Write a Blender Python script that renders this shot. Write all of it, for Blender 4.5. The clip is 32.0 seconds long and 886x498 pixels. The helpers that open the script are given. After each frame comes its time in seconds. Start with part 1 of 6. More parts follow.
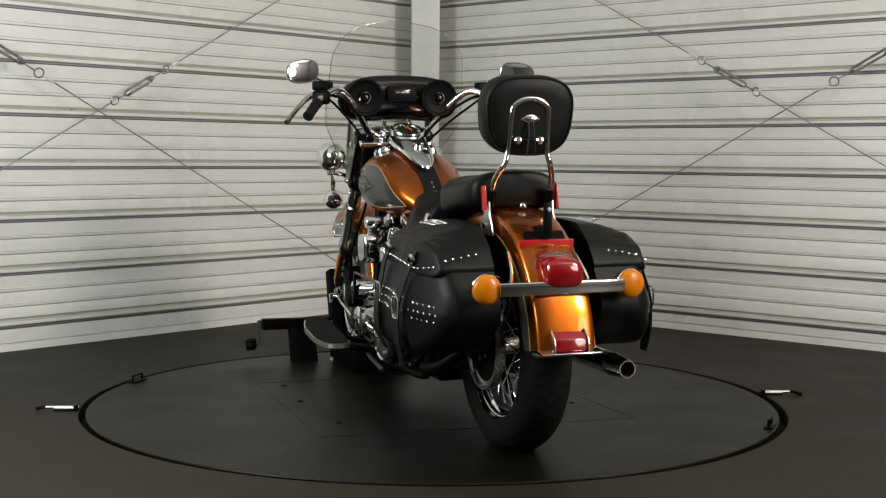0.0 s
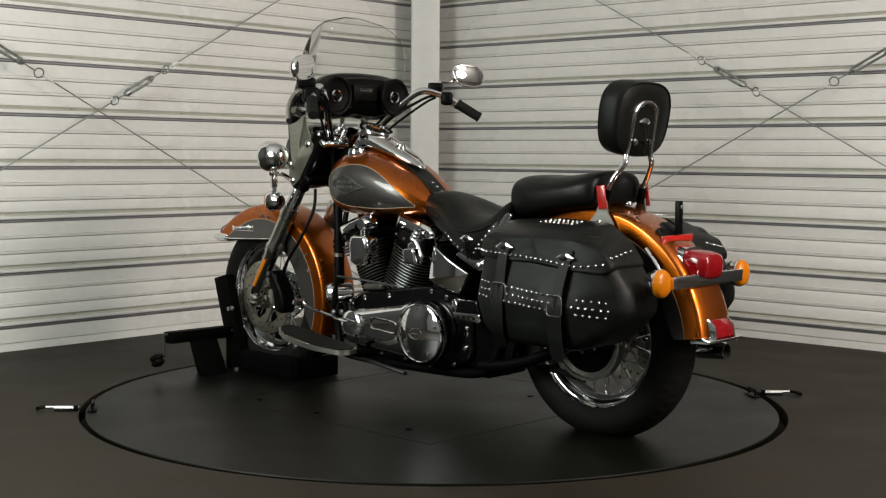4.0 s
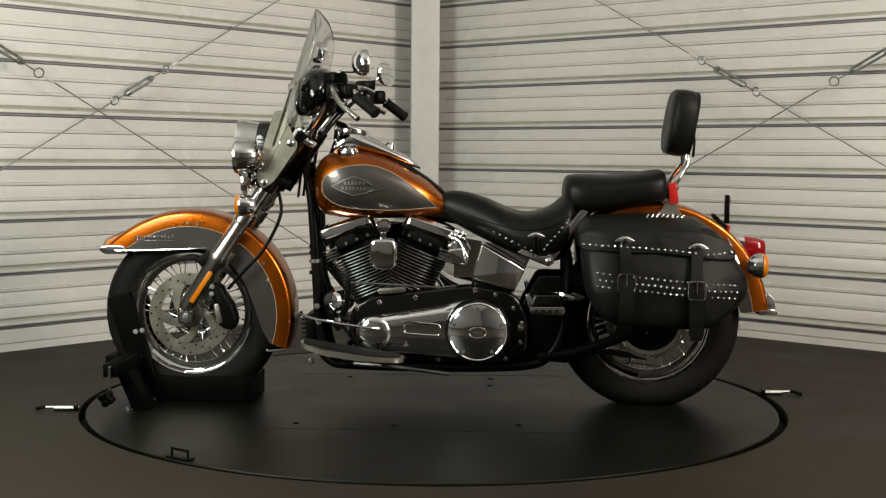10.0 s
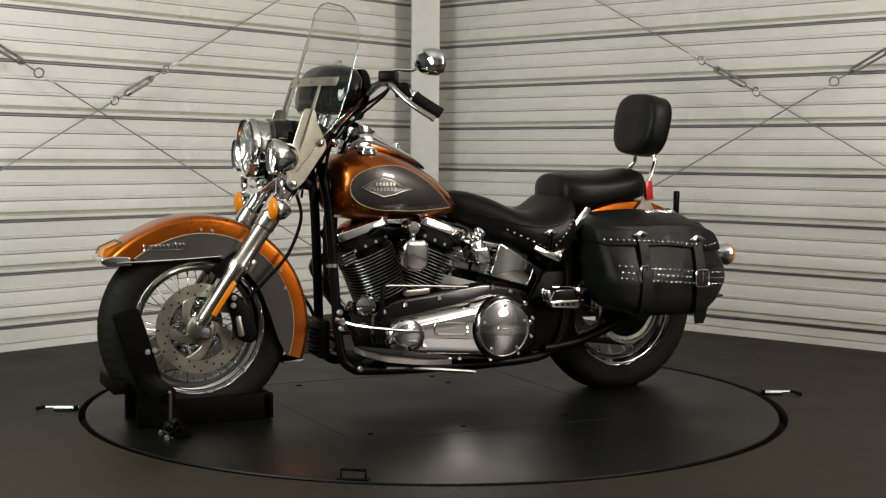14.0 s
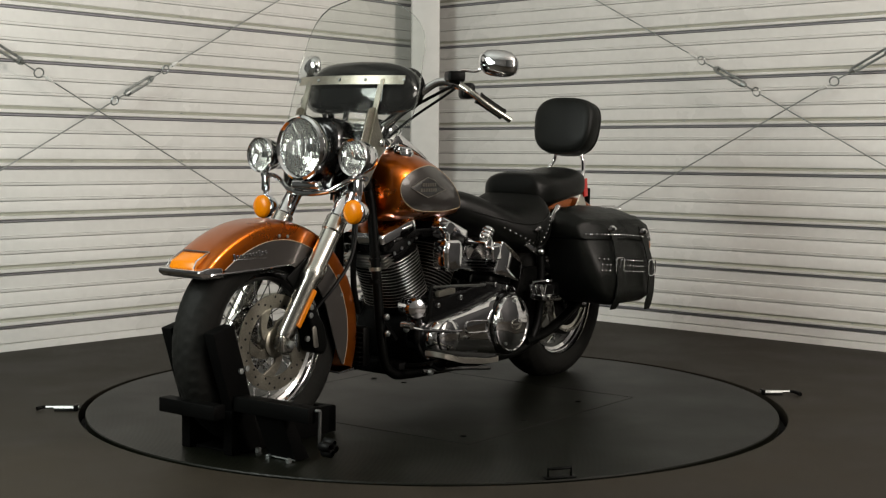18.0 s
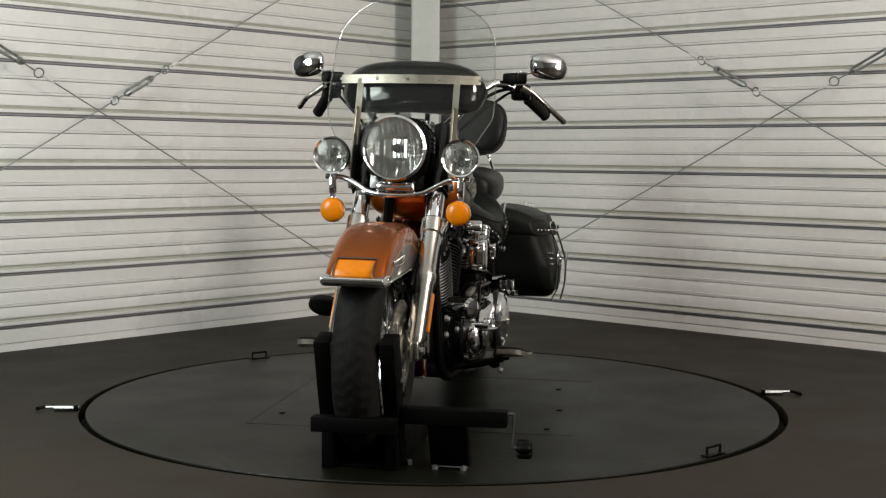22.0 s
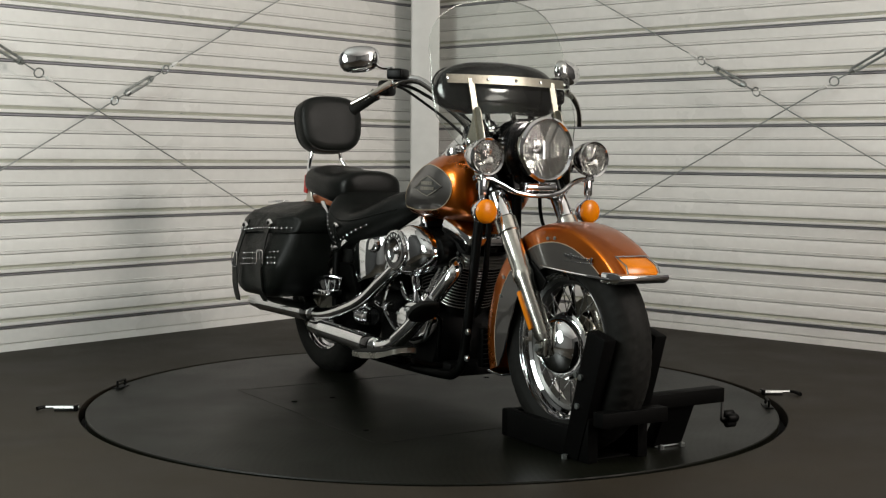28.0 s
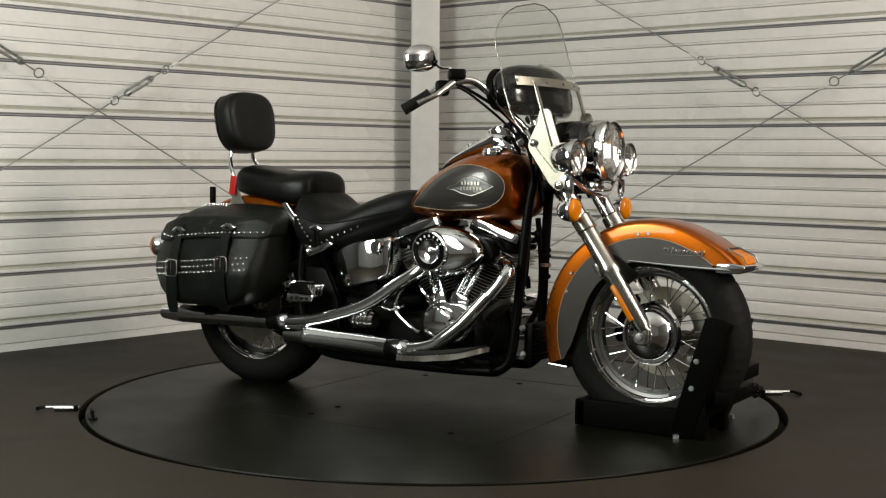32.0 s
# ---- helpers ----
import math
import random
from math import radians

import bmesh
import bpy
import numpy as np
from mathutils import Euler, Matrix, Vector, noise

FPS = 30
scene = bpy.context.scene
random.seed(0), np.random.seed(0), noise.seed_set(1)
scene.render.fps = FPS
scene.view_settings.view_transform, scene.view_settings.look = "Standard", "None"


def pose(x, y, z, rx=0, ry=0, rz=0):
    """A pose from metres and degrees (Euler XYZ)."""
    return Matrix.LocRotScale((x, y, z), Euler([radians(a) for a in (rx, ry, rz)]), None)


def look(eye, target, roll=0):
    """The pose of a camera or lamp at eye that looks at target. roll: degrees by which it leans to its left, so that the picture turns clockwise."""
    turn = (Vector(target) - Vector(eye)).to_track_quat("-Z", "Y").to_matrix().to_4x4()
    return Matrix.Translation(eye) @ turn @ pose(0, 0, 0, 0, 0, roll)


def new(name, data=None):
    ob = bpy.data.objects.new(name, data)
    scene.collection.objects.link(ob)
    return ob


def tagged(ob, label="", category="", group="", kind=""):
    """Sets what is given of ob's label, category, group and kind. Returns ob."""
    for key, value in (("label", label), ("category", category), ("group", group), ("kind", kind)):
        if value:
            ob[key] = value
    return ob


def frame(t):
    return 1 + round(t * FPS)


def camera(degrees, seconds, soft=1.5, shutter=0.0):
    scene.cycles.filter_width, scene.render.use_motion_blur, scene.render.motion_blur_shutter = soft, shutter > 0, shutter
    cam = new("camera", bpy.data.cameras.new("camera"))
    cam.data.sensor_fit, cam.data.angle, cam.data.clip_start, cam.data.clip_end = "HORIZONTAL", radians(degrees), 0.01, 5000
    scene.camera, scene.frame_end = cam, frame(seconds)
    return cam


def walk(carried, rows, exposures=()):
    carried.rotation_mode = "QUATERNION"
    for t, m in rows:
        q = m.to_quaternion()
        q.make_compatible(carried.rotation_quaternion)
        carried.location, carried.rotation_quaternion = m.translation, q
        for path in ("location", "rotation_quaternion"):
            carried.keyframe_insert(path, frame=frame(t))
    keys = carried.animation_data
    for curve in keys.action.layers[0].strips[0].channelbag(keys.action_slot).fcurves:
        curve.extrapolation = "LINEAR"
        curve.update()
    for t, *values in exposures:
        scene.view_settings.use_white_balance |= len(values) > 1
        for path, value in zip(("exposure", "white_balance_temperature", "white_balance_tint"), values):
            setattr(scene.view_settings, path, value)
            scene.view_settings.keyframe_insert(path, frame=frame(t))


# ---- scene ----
EYE = (0.0, -4.598, 0.868)
cam = camera(37.59, 32.0, soft=1.25)
VIEW = look(EYE, (0.0307, 0.3893, 0.5113), 0.464)
walk(cam, [(0, VIEW), (32, VIEW)], exposures=[(0, 0, 6500, 10), (6, 0, 6750, 10), (9, 0, 6700, 10), (10, 0, 7050, 10), (13, 0, 7150, 10), (14, 0, 6850, 10), (17, 0, 6650, 10), (18, 0, 6750, 10), (19, 0, 7050, 10), (20, 0, 6700, 10), (23, 0, 6550, 10), (24, 0, 6950, 10), (25, 0, 6550, 10), (28, 0, 6600, 10), (30, 0, 6950, 10), (32, 0, 6850, 10)])


def turn(t):
    """The turntable's angle, in degrees: the heading of the motorcycle."""
    return 108.519 + 6.8557 * t


# ---- world, light, exposure ----
scene.view_settings.exposure = 0.0
world = bpy.data.worlds.new("world")
scene.world = world
world.use_nodes = True
world.node_tree.nodes["Background"].inputs[0].default_value = (0.5, 0.52, 0.5, 1)
world.node_tree.nodes["Background"].inputs[1].default_value = 0.02


def unseen_lamp(name, at, radius, watts, color):
    data = bpy.data.lights.new(name, "POINT")
    data.shadow_soft_size, data.energy, data.color = radius, watts, color
    ob = new(name, data)
    ob.location = at
    return ob


# Unseen lamps; places and powers are fitted to wall and floor brightness.
for nm, at, radius, watts, tone in (
    ("high_lamp_left", (-2.02, -1.70, 1.85), 0.52, 192, (0.925, 1.0, 0.97)),
    ("low_lamp_left", (-1.94, -2.10, 1.35), 0.55, 98, (0.925, 1.0, 0.97)),
    ("high_lamp_right", (3.50, -2.55, 2.80), 0.50, 518, (1.0, 0.922, 0.865)),
    ("low_lamp_right", (3.40, -2.95, 1.40), 0.60, 125, (1.0, 0.922, 0.865)),
):
    unseen_lamp(nm, at, radius, watts, tone)


# ---- materials ----
def material(name, color, rough=0.5, metal=0.0, var=0.12, scale=40.0, bump=0.0, bscale=300.0, coat=0.0, coat_rough=0.05, stain=0.0, sscale=2.0, spec=0.5, rvar=0.06, emit=None):
    m = bpy.data.materials.new(name)
    m.use_nodes = True
    nt = m.node_tree
    p = nt.nodes["Principled BSDF"]
    p.inputs["Metallic"].default_value = metal
    p.inputs["Coat Weight"].default_value = coat
    p.inputs["Coat Roughness"].default_value = coat_rough
    p.inputs["Specular IOR Level"].default_value = spec
    tc = nt.nodes.new("ShaderNodeTexCoord")
    n1 = nt.nodes.new("ShaderNodeTexNoise")
    n1.inputs["Scale"].default_value = scale
    n1.inputs["Detail"].default_value = 4
    nt.links.new(tc.outputs["Object"], n1.inputs["Vector"])
    n2 = nt.nodes.new("ShaderNodeTexNoise")
    n2.inputs["Scale"].default_value = sscale
    n2.inputs["Detail"].default_value = 6
    nt.links.new(tc.outputs["Object"], n2.inputs["Vector"])

    def ranged(src, lo, hi, a=0.3, b=0.7):
        r = nt.nodes.new("ShaderNodeMapRange")
        for i, v in zip((1, 2, 3, 4), (a, b, lo, hi)):
            r.inputs[i].default_value = v
        nt.links.new(src, r.inputs[0])
        return r.outputs[0]

    fine = ranged(n1.outputs["Fac"], 1 - var, 1 + var)
    wide = ranged(n2.outputs["Fac"], 1 - stain, 1 + stain * 0.4)
    mul = nt.nodes.new("ShaderNodeMath")
    mul.operation = "MULTIPLY"
    nt.links.new(fine, mul.inputs[0])
    nt.links.new(wide, mul.inputs[1])
    sc = nt.nodes.new("ShaderNodeVectorMath")
    sc.operation = "SCALE"
    sc.inputs[0].default_value = color[:3]
    nt.links.new(mul.outputs[0], sc.inputs["Scale"])
    nt.links.new(sc.outputs[0], p.inputs["Base Color"])
    nt.links.new(ranged(n2.outputs["Fac"], max(0.0, rough - rvar), min(1.0, rough + rvar)), p.inputs["Roughness"])
    if bump:
        n3 = nt.nodes.new("ShaderNodeTexNoise")
        n3.inputs["Scale"].default_value = bscale
        n3.inputs["Detail"].default_value = 3
        nt.links.new(tc.outputs["Object"], n3.inputs["Vector"])
        b = nt.nodes.new("ShaderNodeBump")
        b.inputs["Strength"].default_value = bump
        b.inputs["Distance"].default_value = 0.002
        nt.links.new(n3.outputs["Fac"], b.inputs["Height"])
        nt.links.new(b.outputs[0], p.inputs["Normal"])
    if emit:
        p.inputs["Emission Color"].default_value = (*emit[:3], 1)
        p.inputs["Emission Strength"].default_value = emit[3]
    return m


def pane_material(name, tint, rough=0.01, haze=0.0, ior=1.45):
    """A thin clear sheet: see-through, with a mirror gloss that grows at a slant."""
    m = bpy.data.materials.new(name)
    m.use_nodes = True
    nt = m.node_tree
    nt.nodes.remove(nt.nodes["Principled BSDF"])
    out = nt.nodes["Material Output"]
    tr, gl, mix, fr = (nt.nodes.new(k) for k in ("ShaderNodeBsdfTransparent", "ShaderNodeBsdfGlossy", "ShaderNodeMixShader", "ShaderNodeFresnel"))
    tr.inputs[0].default_value = (*tint, 1)
    gl.inputs["Roughness"].default_value = rough
    fr.inputs[0].default_value = ior
    nt.links.new(fr.outputs[0], mix.inputs[0])
    nt.links.new(tr.outputs[0], mix.inputs[1])
    nt.links.new(gl.outputs[0], mix.inputs[2])
    last = mix
    if haze:
        df, mx = nt.nodes.new("ShaderNodeBsdfDiffuse"), nt.nodes.new("ShaderNodeMixShader")
        df.inputs[0].default_value = (0.7, 0.7, 0.66, 1)
        mx.inputs[0].default_value = haze
        nt.links.new(mix.outputs[0], mx.inputs[1])
        nt.links.new(df.outputs[0], mx.inputs[2])
        last = mx
    nt.links.new(last.outputs[0], out.inputs["Surface"])
    return m


ORANGE = material("amber_candy_paint", (0.41, 0.094, 0.003), 0.29, 0.94, 0.10, 900, coat=0.55, coat_rough=0.03, stain=0.05, sscale=6)
GREY = material("pewter_paint", (0.054, 0.049, 0.045), 0.36, 0.5, 0.10, 900, coat=0.6, coat_rough=0.03, stain=0.05, sscale=6)
STRIPE = material("tan_stripe", (0.36, 0.27, 0.17), 0.35, 0, 0.05, 200)
CHROME = material("chrome", (0.80, 0.80, 0.81), 0.055, 1.0, 0.02, 30, stain=0.05, sscale=12, rvar=0.03)
ALLOY = material("polished_alloy", (0.52, 0.505, 0.46), 0.24, 1.0, 0.06, 160, stain=0.12, sscale=9, rvar=0.07)
STEEL = material("brushed_steel", (0.43, 0.41, 0.36), 0.36, 1.0, 0.12, 300, stain=0.15, sscale=14)
BRUSHED = material("pale_brushed_aluminium", (0.60, 0.575, 0.51), 0.30, 0.95, 0.12, 260, stain=0.15, sscale=12)
WELL = material("darkened_steel", (0.16, 0.16, 0.155), 0.38, 1.0, 0.12, 200, stain=0.2, sscale=14)
DISC_STEEL = material("brake_disc_steel", (0.37, 0.35, 0.29), 0.38, 1.0, 0.15, 200, stain=0.2, sscale=14)
ZINC = material("zinc_steel", (0.36, 0.38, 0.37), 0.42, 1.0, 0.15, 90, stain=0.2, sscale=20)
BLACK = material("black_gloss_paint", (0.002, 0.002, 0.002), 0.10, 0, 0.2, 60, stain=0.2, sscale=8)
SATIN = material("black_satin_metal", (0.0014, 0.0015, 0.0013), 0.42, 0.0, 0.2, 90, bump=0.1, bscale=700, stain=0.25, sscale=9, spec=0.09)
POWDER = material("black_powder_coat", (0.0012, 0.0012, 0.0011), 0.62, 0, 0.2, 120, bump=0.15, bscale=800, stain=0.2, sscale=8, spec=0.05)
CRINKLE = material("black_crinkle_engine_paint", (0.0014, 0.0014, 0.0013), 0.5, 0, 0.25, 300, bump=0.4, bscale=900, spec=0.08)
FINEDGE = material("machined_fin", (0.40, 0.39, 0.37), 0.35, 1.0, 0.08, 200)
LEATHER = material("black_leather", (0.0052, 0.0060, 0.0050), 0.42, 0, 0.25, 120, bump=0.35, bscale=520, stain=0.25, sscale=9, rvar=0.1, spec=0.17)
VINYL = material("black_seat_vinyl", (0.0042, 0.0046, 0.0040), 0.38, 0, 0.15, 150, bump=0.2, bscale=650, stain=0.2, sscale=7, rvar=0.08, spec=0.15)
RUBBER = material("tyre_rubber", (0.0055, 0.0055, 0.0046), 0.72, 0, 0.2, 80, bump=0.25, bscale=400, stain=0.3, sscale=10, spec=0.14)
PLASTIC = material("black_plastic", (0.0018, 0.0018, 0.0017), 0.5, 0, 0.15, 200, bump=0.15, bscale=900, spec=0.10)
AMBER = material("amber_lens", (0.54, 0.155, 0.001), 0.30, 0, 0.06, 60, coat=0.05, spec=0.3)
RED = material("red_lens", (0.22, 0.002, 0.005), 0.07, 0, 0.08, 60, coat=0.6)
REDREF = material("red_reflector", (0.41, 0.013, 0.009), 0.3, 0, 0.05, 400, coat=0.3)
WHITEISH = material("pale_plastic", (0.55, 0.55, 0.53), 0.4)
REFLECTOR = material("lamp_reflector", (0.84, 0.84, 0.82), 0.18, 1.0, 0.05, 120, rvar=0.05)
# Haze mixes white into the glass so that the lamp lenses look brighter.
GLASS = pane_material("lamp_glass", (0.94, 0.95, 0.94), 0.02, 0.06)
MIRROR = material("mirror_glass", (0.72, 0.72, 0.71), 0.02, 1.0, 0.02, 30, rvar=0.01)
SCREEN = pane_material("windshield_acrylic", (0.845, 0.87, 0.85), 0.02, 0.012, 1.16)
DISPLAY = material("dark_display", (0.02, 0.022, 0.02), 0.12)
WALL = material("white_sheet_metal", (0.62, 0.61, 0.585), 0.30, 0.0, 0.03, 30, bump=0.05, bscale=25, stain=0.07, sscale=1.3, rvar=0.1)
# Rib shade put into colour: grey under each lip, olive along its top.
RIB_SHADE = material("grey_rib_shade", (0.225, 0.22, 0.235), 0.45, 0, 0.06, 30, stain=0.1, sscale=2)
HEM_SHADE = material("olive_hem_shade", (0.36, 0.36, 0.30), 0.45, 0, 0.06, 30, stain=0.1, sscale=2)
# Dark backing behind the open joints puts the grooves' shade into colour.
BACKING = material("groove_shade_backing", (0.085, 0.085, 0.085), 0.7)
# Tones of the unseen walls are set for what the chrome reflects.
SIDEWALL = material("unseen_dark_wall", (0.016, 0.016, 0.016), 0.8, 0, 0.05, 10, stain=0.1, sscale=1)
DARKWALL = material("unseen_grey_wall", (0.11, 0.11, 0.107), 0.7, 0, 0.05, 10, stain=0.1, sscale=1)
POSTPAINT = material("pale_grey_post_paint", (0.52, 0.52, 0.50), 0.42, 0, 0.03, 20, bump=0.05, bscale=60, stain=0.08, sscale=3)
CEIL = material("unseen_pale_ceiling", (0.48, 0.48, 0.465), 0.8, 0, 0.05, 10, stain=0.1, sscale=1)
FLOOR = material("dark_rubber_floor", (0.0158, 0.0123, 0.0076), 0.60, 0, 0.30, 120, bump=0.6, bscale=220, stain=0.32, sscale=2.4, spec=0.2, rvar=0.08)
DECKSEAM = material("dark_seam", (0.003, 0.003, 0.002), 0.6)
PIT = material("black_pit", (0.006, 0.006, 0.006), 0.9)


def deck_material():
    m = material("ribbed_turntable_rubber", (0.0024, 0.0027, 0.0014), 0.40, 0, 0.2, 90, stain=0.2, sscale=3.0, spec=0.15, rvar=0.045)
    nt = m.node_tree
    p = nt.nodes["Principled BSDF"]
    tc = nt.nodes.new("ShaderNodeTexCoord")
    mp = nt.nodes.new("ShaderNodeMapping")
    w = nt.nodes.new("ShaderNodeTexWave")
    w.wave_type, w.bands_direction = "BANDS", "X"
    w.inputs["Scale"].default_value = 30
    w.inputs["Distortion"].default_value = 0.6
    b = nt.nodes.new("ShaderNodeBump")
    b.inputs["Strength"].default_value = 0.14
    b.inputs["Distance"].default_value = 0.002
    nt.links.new(tc.outputs["Object"], mp.inputs[0])
    nt.links.new(mp.outputs[0], w.inputs["Vector"])
    nt.links.new(w.outputs["Fac"], b.inputs["Height"])
    nt.links.new(b.outputs[0], p.inputs["Normal"])
    return m


DECK = deck_material()


# ---- mesh builders ----
def V3(*a):
    return Vector(a)


def axis(p, d, up=(0, 0, 1)):
    """A pose at p whose z axis runs along d."""
    z = Vector(d).normalized()
    x = Vector(up).cross(z)
    if x.length < 1e-4:
        x = Vector((1, 0, 0)).cross(z)
    if x.length < 1e-4:
        x = Vector((0, 1, 0))
    x.normalize()
    y = z.cross(x)
    m = Matrix((x, y, z)).transposed().to_4x4()
    return Matrix.Translation(p) @ m


def mesh_of(name, bm, mat, smooth=40):
    bmesh.ops.recalc_face_normals(bm, faces=bm.faces)
    me = bpy.data.meshes.new(name)
    bm.to_mesh(me)
    bm.free()
    me.materials.append(mat)
    me.polygons.foreach_set("use_smooth", [True] * len(me.polygons))
    me.set_sharp_from_angle(angle=radians(smooth))
    return me


def part(name, bm, mat, parent, label="", smooth=40, at=None):
    """One mesh object under a thing or part."""
    me = bm if isinstance(bm, bpy.types.Mesh) else mesh_of(name, bm, mat, smooth)
    ob = new(name, me)
    ob.parent = parent
    if at is not None:
        ob.matrix_basis = at
    return tagged(ob, label)


def join(*bms):
    out = bmesh.new()
    for b in bms:
        me = bpy.data.meshes.new("tmp")
        b.to_mesh(me)
        b.free()
        out.from_mesh(me)
        bpy.data.meshes.remove(me)
    return out


def skin(rings, closed=True, caps=True):
    """Faces between rings of equal length."""
    bm = bmesh.new()
    vs = [[bm.verts.new(p) for p in r] for r in rings]
    n = len(rings[0])
    for a, b in zip(vs, vs[1:]):
        for i in range(n if closed else n - 1):
            j = (i + 1) % n
            bm.faces.new((a[i], a[j], b[j], b[i]))
    if caps and closed:
        bm.faces.new(vs[0][::-1])
        bm.faces.new(vs[-1])
    return bm


def smooth_path(pts, n=6):
    """A rounded line through the points."""
    P = [Vector(p) for p in pts]
    if len(P) < 3 or n < 2:
        return P
    out = []
    for i in range(len(P) - 1):
        a, b, c, d = P[max(i - 1, 0)], P[i], P[i + 1], P[min(i + 2, len(P) - 1)]
        for k in range(n):
            t = k / n
            out.append(0.5 * (2 * b + (c - a) * t + (2 * a - 5 * b + 4 * c - d) * t * t + (3 * b - a - 3 * c + d) * t ** 3))
    return out + [P[-1]]


def tube(pts, r, seg=10, n=6):
    P = smooth_path(pts, n)
    rings, ref = [], None
    for i, p in enumerate(P):
        t = (P[min(i + 1, len(P) - 1)] - P[max(i - 1, 0)]).normalized()
        if ref is None:
            ref = t.orthogonal().normalized()
        ref = (ref - t * ref.dot(t)).normalized()
        o = t.cross(ref)
        rr = r if not isinstance(r, (list, tuple)) else r[0] + (r[-1] - r[0]) * i / (len(P) - 1) if len(r) == 2 else float(np.interp(i / (len(P) - 1), np.linspace(0, 1, len(r)), r))
        rings.append([p + rr * (math.cos(2 * math.pi * k / seg) * ref + math.sin(2 * math.pi * k / seg) * o) for k in range(seg)])
    return skin(rings)


def loop_tube(pts, r, seg=6, n=1):
    P = [Vector(p) for p in pts]
    N = len(P)
    bm = bmesh.new()
    rings = []
    c = sum(P, Vector()) / N
    for i, p in enumerate(P):
        t = (P[(i + 1) % N] - P[i - 1]).normalized()
        a = (p - c)
        a = (a - t * a.dot(t)).normalized()
        o = t.cross(a)
        rings.append([bm.verts.new(p + r * (math.cos(2 * math.pi * k / seg) * a + math.sin(2 * math.pi * k / seg) * o)) for k in range(seg)])
    for i in range(N):
        for k in range(seg):
            bm.faces.new((rings[i][k], rings[i][(k + 1) % seg], rings[(i + 1) % N][(k + 1) % seg], rings[(i + 1) % N][k]))
    return bm


def lathe(profile, m=Matrix(), seg=32, sx=1.0, sy=1.0):
    """(radius, height) pairs turned round the z axis of m."""
    rings = []
    for r, h in profile:
        r = max(r, 1e-5)
        rings.append([m @ Vector((sx * r * math.cos(2 * math.pi * k / seg), sy * r * math.sin(2 * math.pi * k / seg), h)) for k in range(seg)])
    bm = skin(rings, caps=False)
    bmesh.ops.remove_doubles(bm, verts=bm.verts, dist=3e-5)
    return bm


def box(sx, sy, sz, m=Matrix(), bevel=0.004, seg=2):
    bm = bmesh.new()
    bmesh.ops.create_cube(bm, size=1)
    bmesh.ops.scale(bm, vec=(sx, sy, sz), verts=bm.verts)
    if bevel:
        bmesh.ops.bevel(bm, geom=bm.edges[:], offset=min(bevel, 0.45 * min(sx, sy, sz)), segments=seg, profile=0.5, affect="EDGES")
    bm.transform(m)
    return bm


def slab(outline, y0, y1, bevel=0.004, seg=2, m=Matrix()):
    """An outline in the x-z plane, drawn out from y0 to y1, with rounded rims."""
    bm = bmesh.new()
    a = [bm.verts.new((x, y0, z)) for x, z in outline]
    b = [bm.verts.new((x, y1, z)) for x, z in outline]
    n = len(a)
    bm.faces.new(a)
    bm.faces.new(b[::-1])
    for i in range(n):
        bm.faces.new((a[i], b[i], b[(i + 1) % n], a[(i + 1) % n]))
    bmesh.ops.recalc_face_normals(bm, faces=bm.faces)
    if bevel:
        rim = [e for e in bm.edges if abs(e.verts[0].co.y - e.verts[1].co.y) < 1e-6]
        bmesh.ops.bevel(bm, geom=rim, offset=bevel, segments=seg, profile=0.5, affect="EDGES", clamp_overlap=True)
    bm.transform(m)
    return bm


def rounded(outline, r=0.02, n=4):
    """Cuts the corners of a closed outline into arcs."""
    out, N = [], len(outline)
    P = [Vector(p) for p in outline]
    for i in range(N):
        a, b, c = P[i - 1], P[i], P[(i + 1) % N]
        ra = min(r, 0.45 * (a - b).length, 0.45 * (c - b).length)
        s, e = b + (a - b).normalized() * ra, b + (c - b).normalized() * ra
        for k in range(n + 1):
            t = k / n
            out.append(tuple((1 - t) ** 2 * s + 2 * t * (1 - t) * b + t * t * e))
    return out


def notched(outline, n=6):
    """The outline with its long sides cut into n pieces each."""
    out, N = [], len(outline)
    for i in range(N):
        (x0, z0), (x1, z1) = outline[i], outline[(i + 1) % N]
        out += [(x0 + (x1 - x0) * k / n, z0 + (z1 - z0) * k / n) for k in range(n)]
    return out


def hull2(c1, r1, c2, r2, n=20):
    """The outline round two circles."""
    (x1, z1), (x2, z2) = c1, c2
    d, th = math.hypot(x2 - x1, z2 - z1), math.atan2(z2 - z1, x2 - x1)
    al = math.acos((r1 - r2) / d)
    pts = []
    for k in range(n + 1):
        a = th + al + (2 * math.pi - 2 * al) * k / n
        pts.append((x1 + r1 * math.cos(a), z1 + r1 * math.sin(a)))
    for k in range(n + 1):
        a = th - al + 2 * al * k / n
        pts.append((x2 + r2 * math.cos(a), z2 + r2 * math.sin(a)))
    return pts


def super_ring(n, fx, e=2.5):
    """n (cos, sin) pairs on a rounded square, passed to fx."""
    out = []
    for k in range(n):
        a = 2 * math.pi * k / n
        c, s = math.cos(a), math.sin(a)
        out.append(fx(math.copysign(abs(c) ** (2 / e), c), math.copysign(abs(s) ** (2 / e), s)))
    return out


def lerp_rows(rows, x):
    """The row of numbers at x between rows (x, ...), smoothly."""
    xs = [r[0] for r in rows]
    out = []
    for k in range(1, len(rows[0])):
        out.append(float(np.interp(x, xs, [r[k] for r in rows])))
    return out


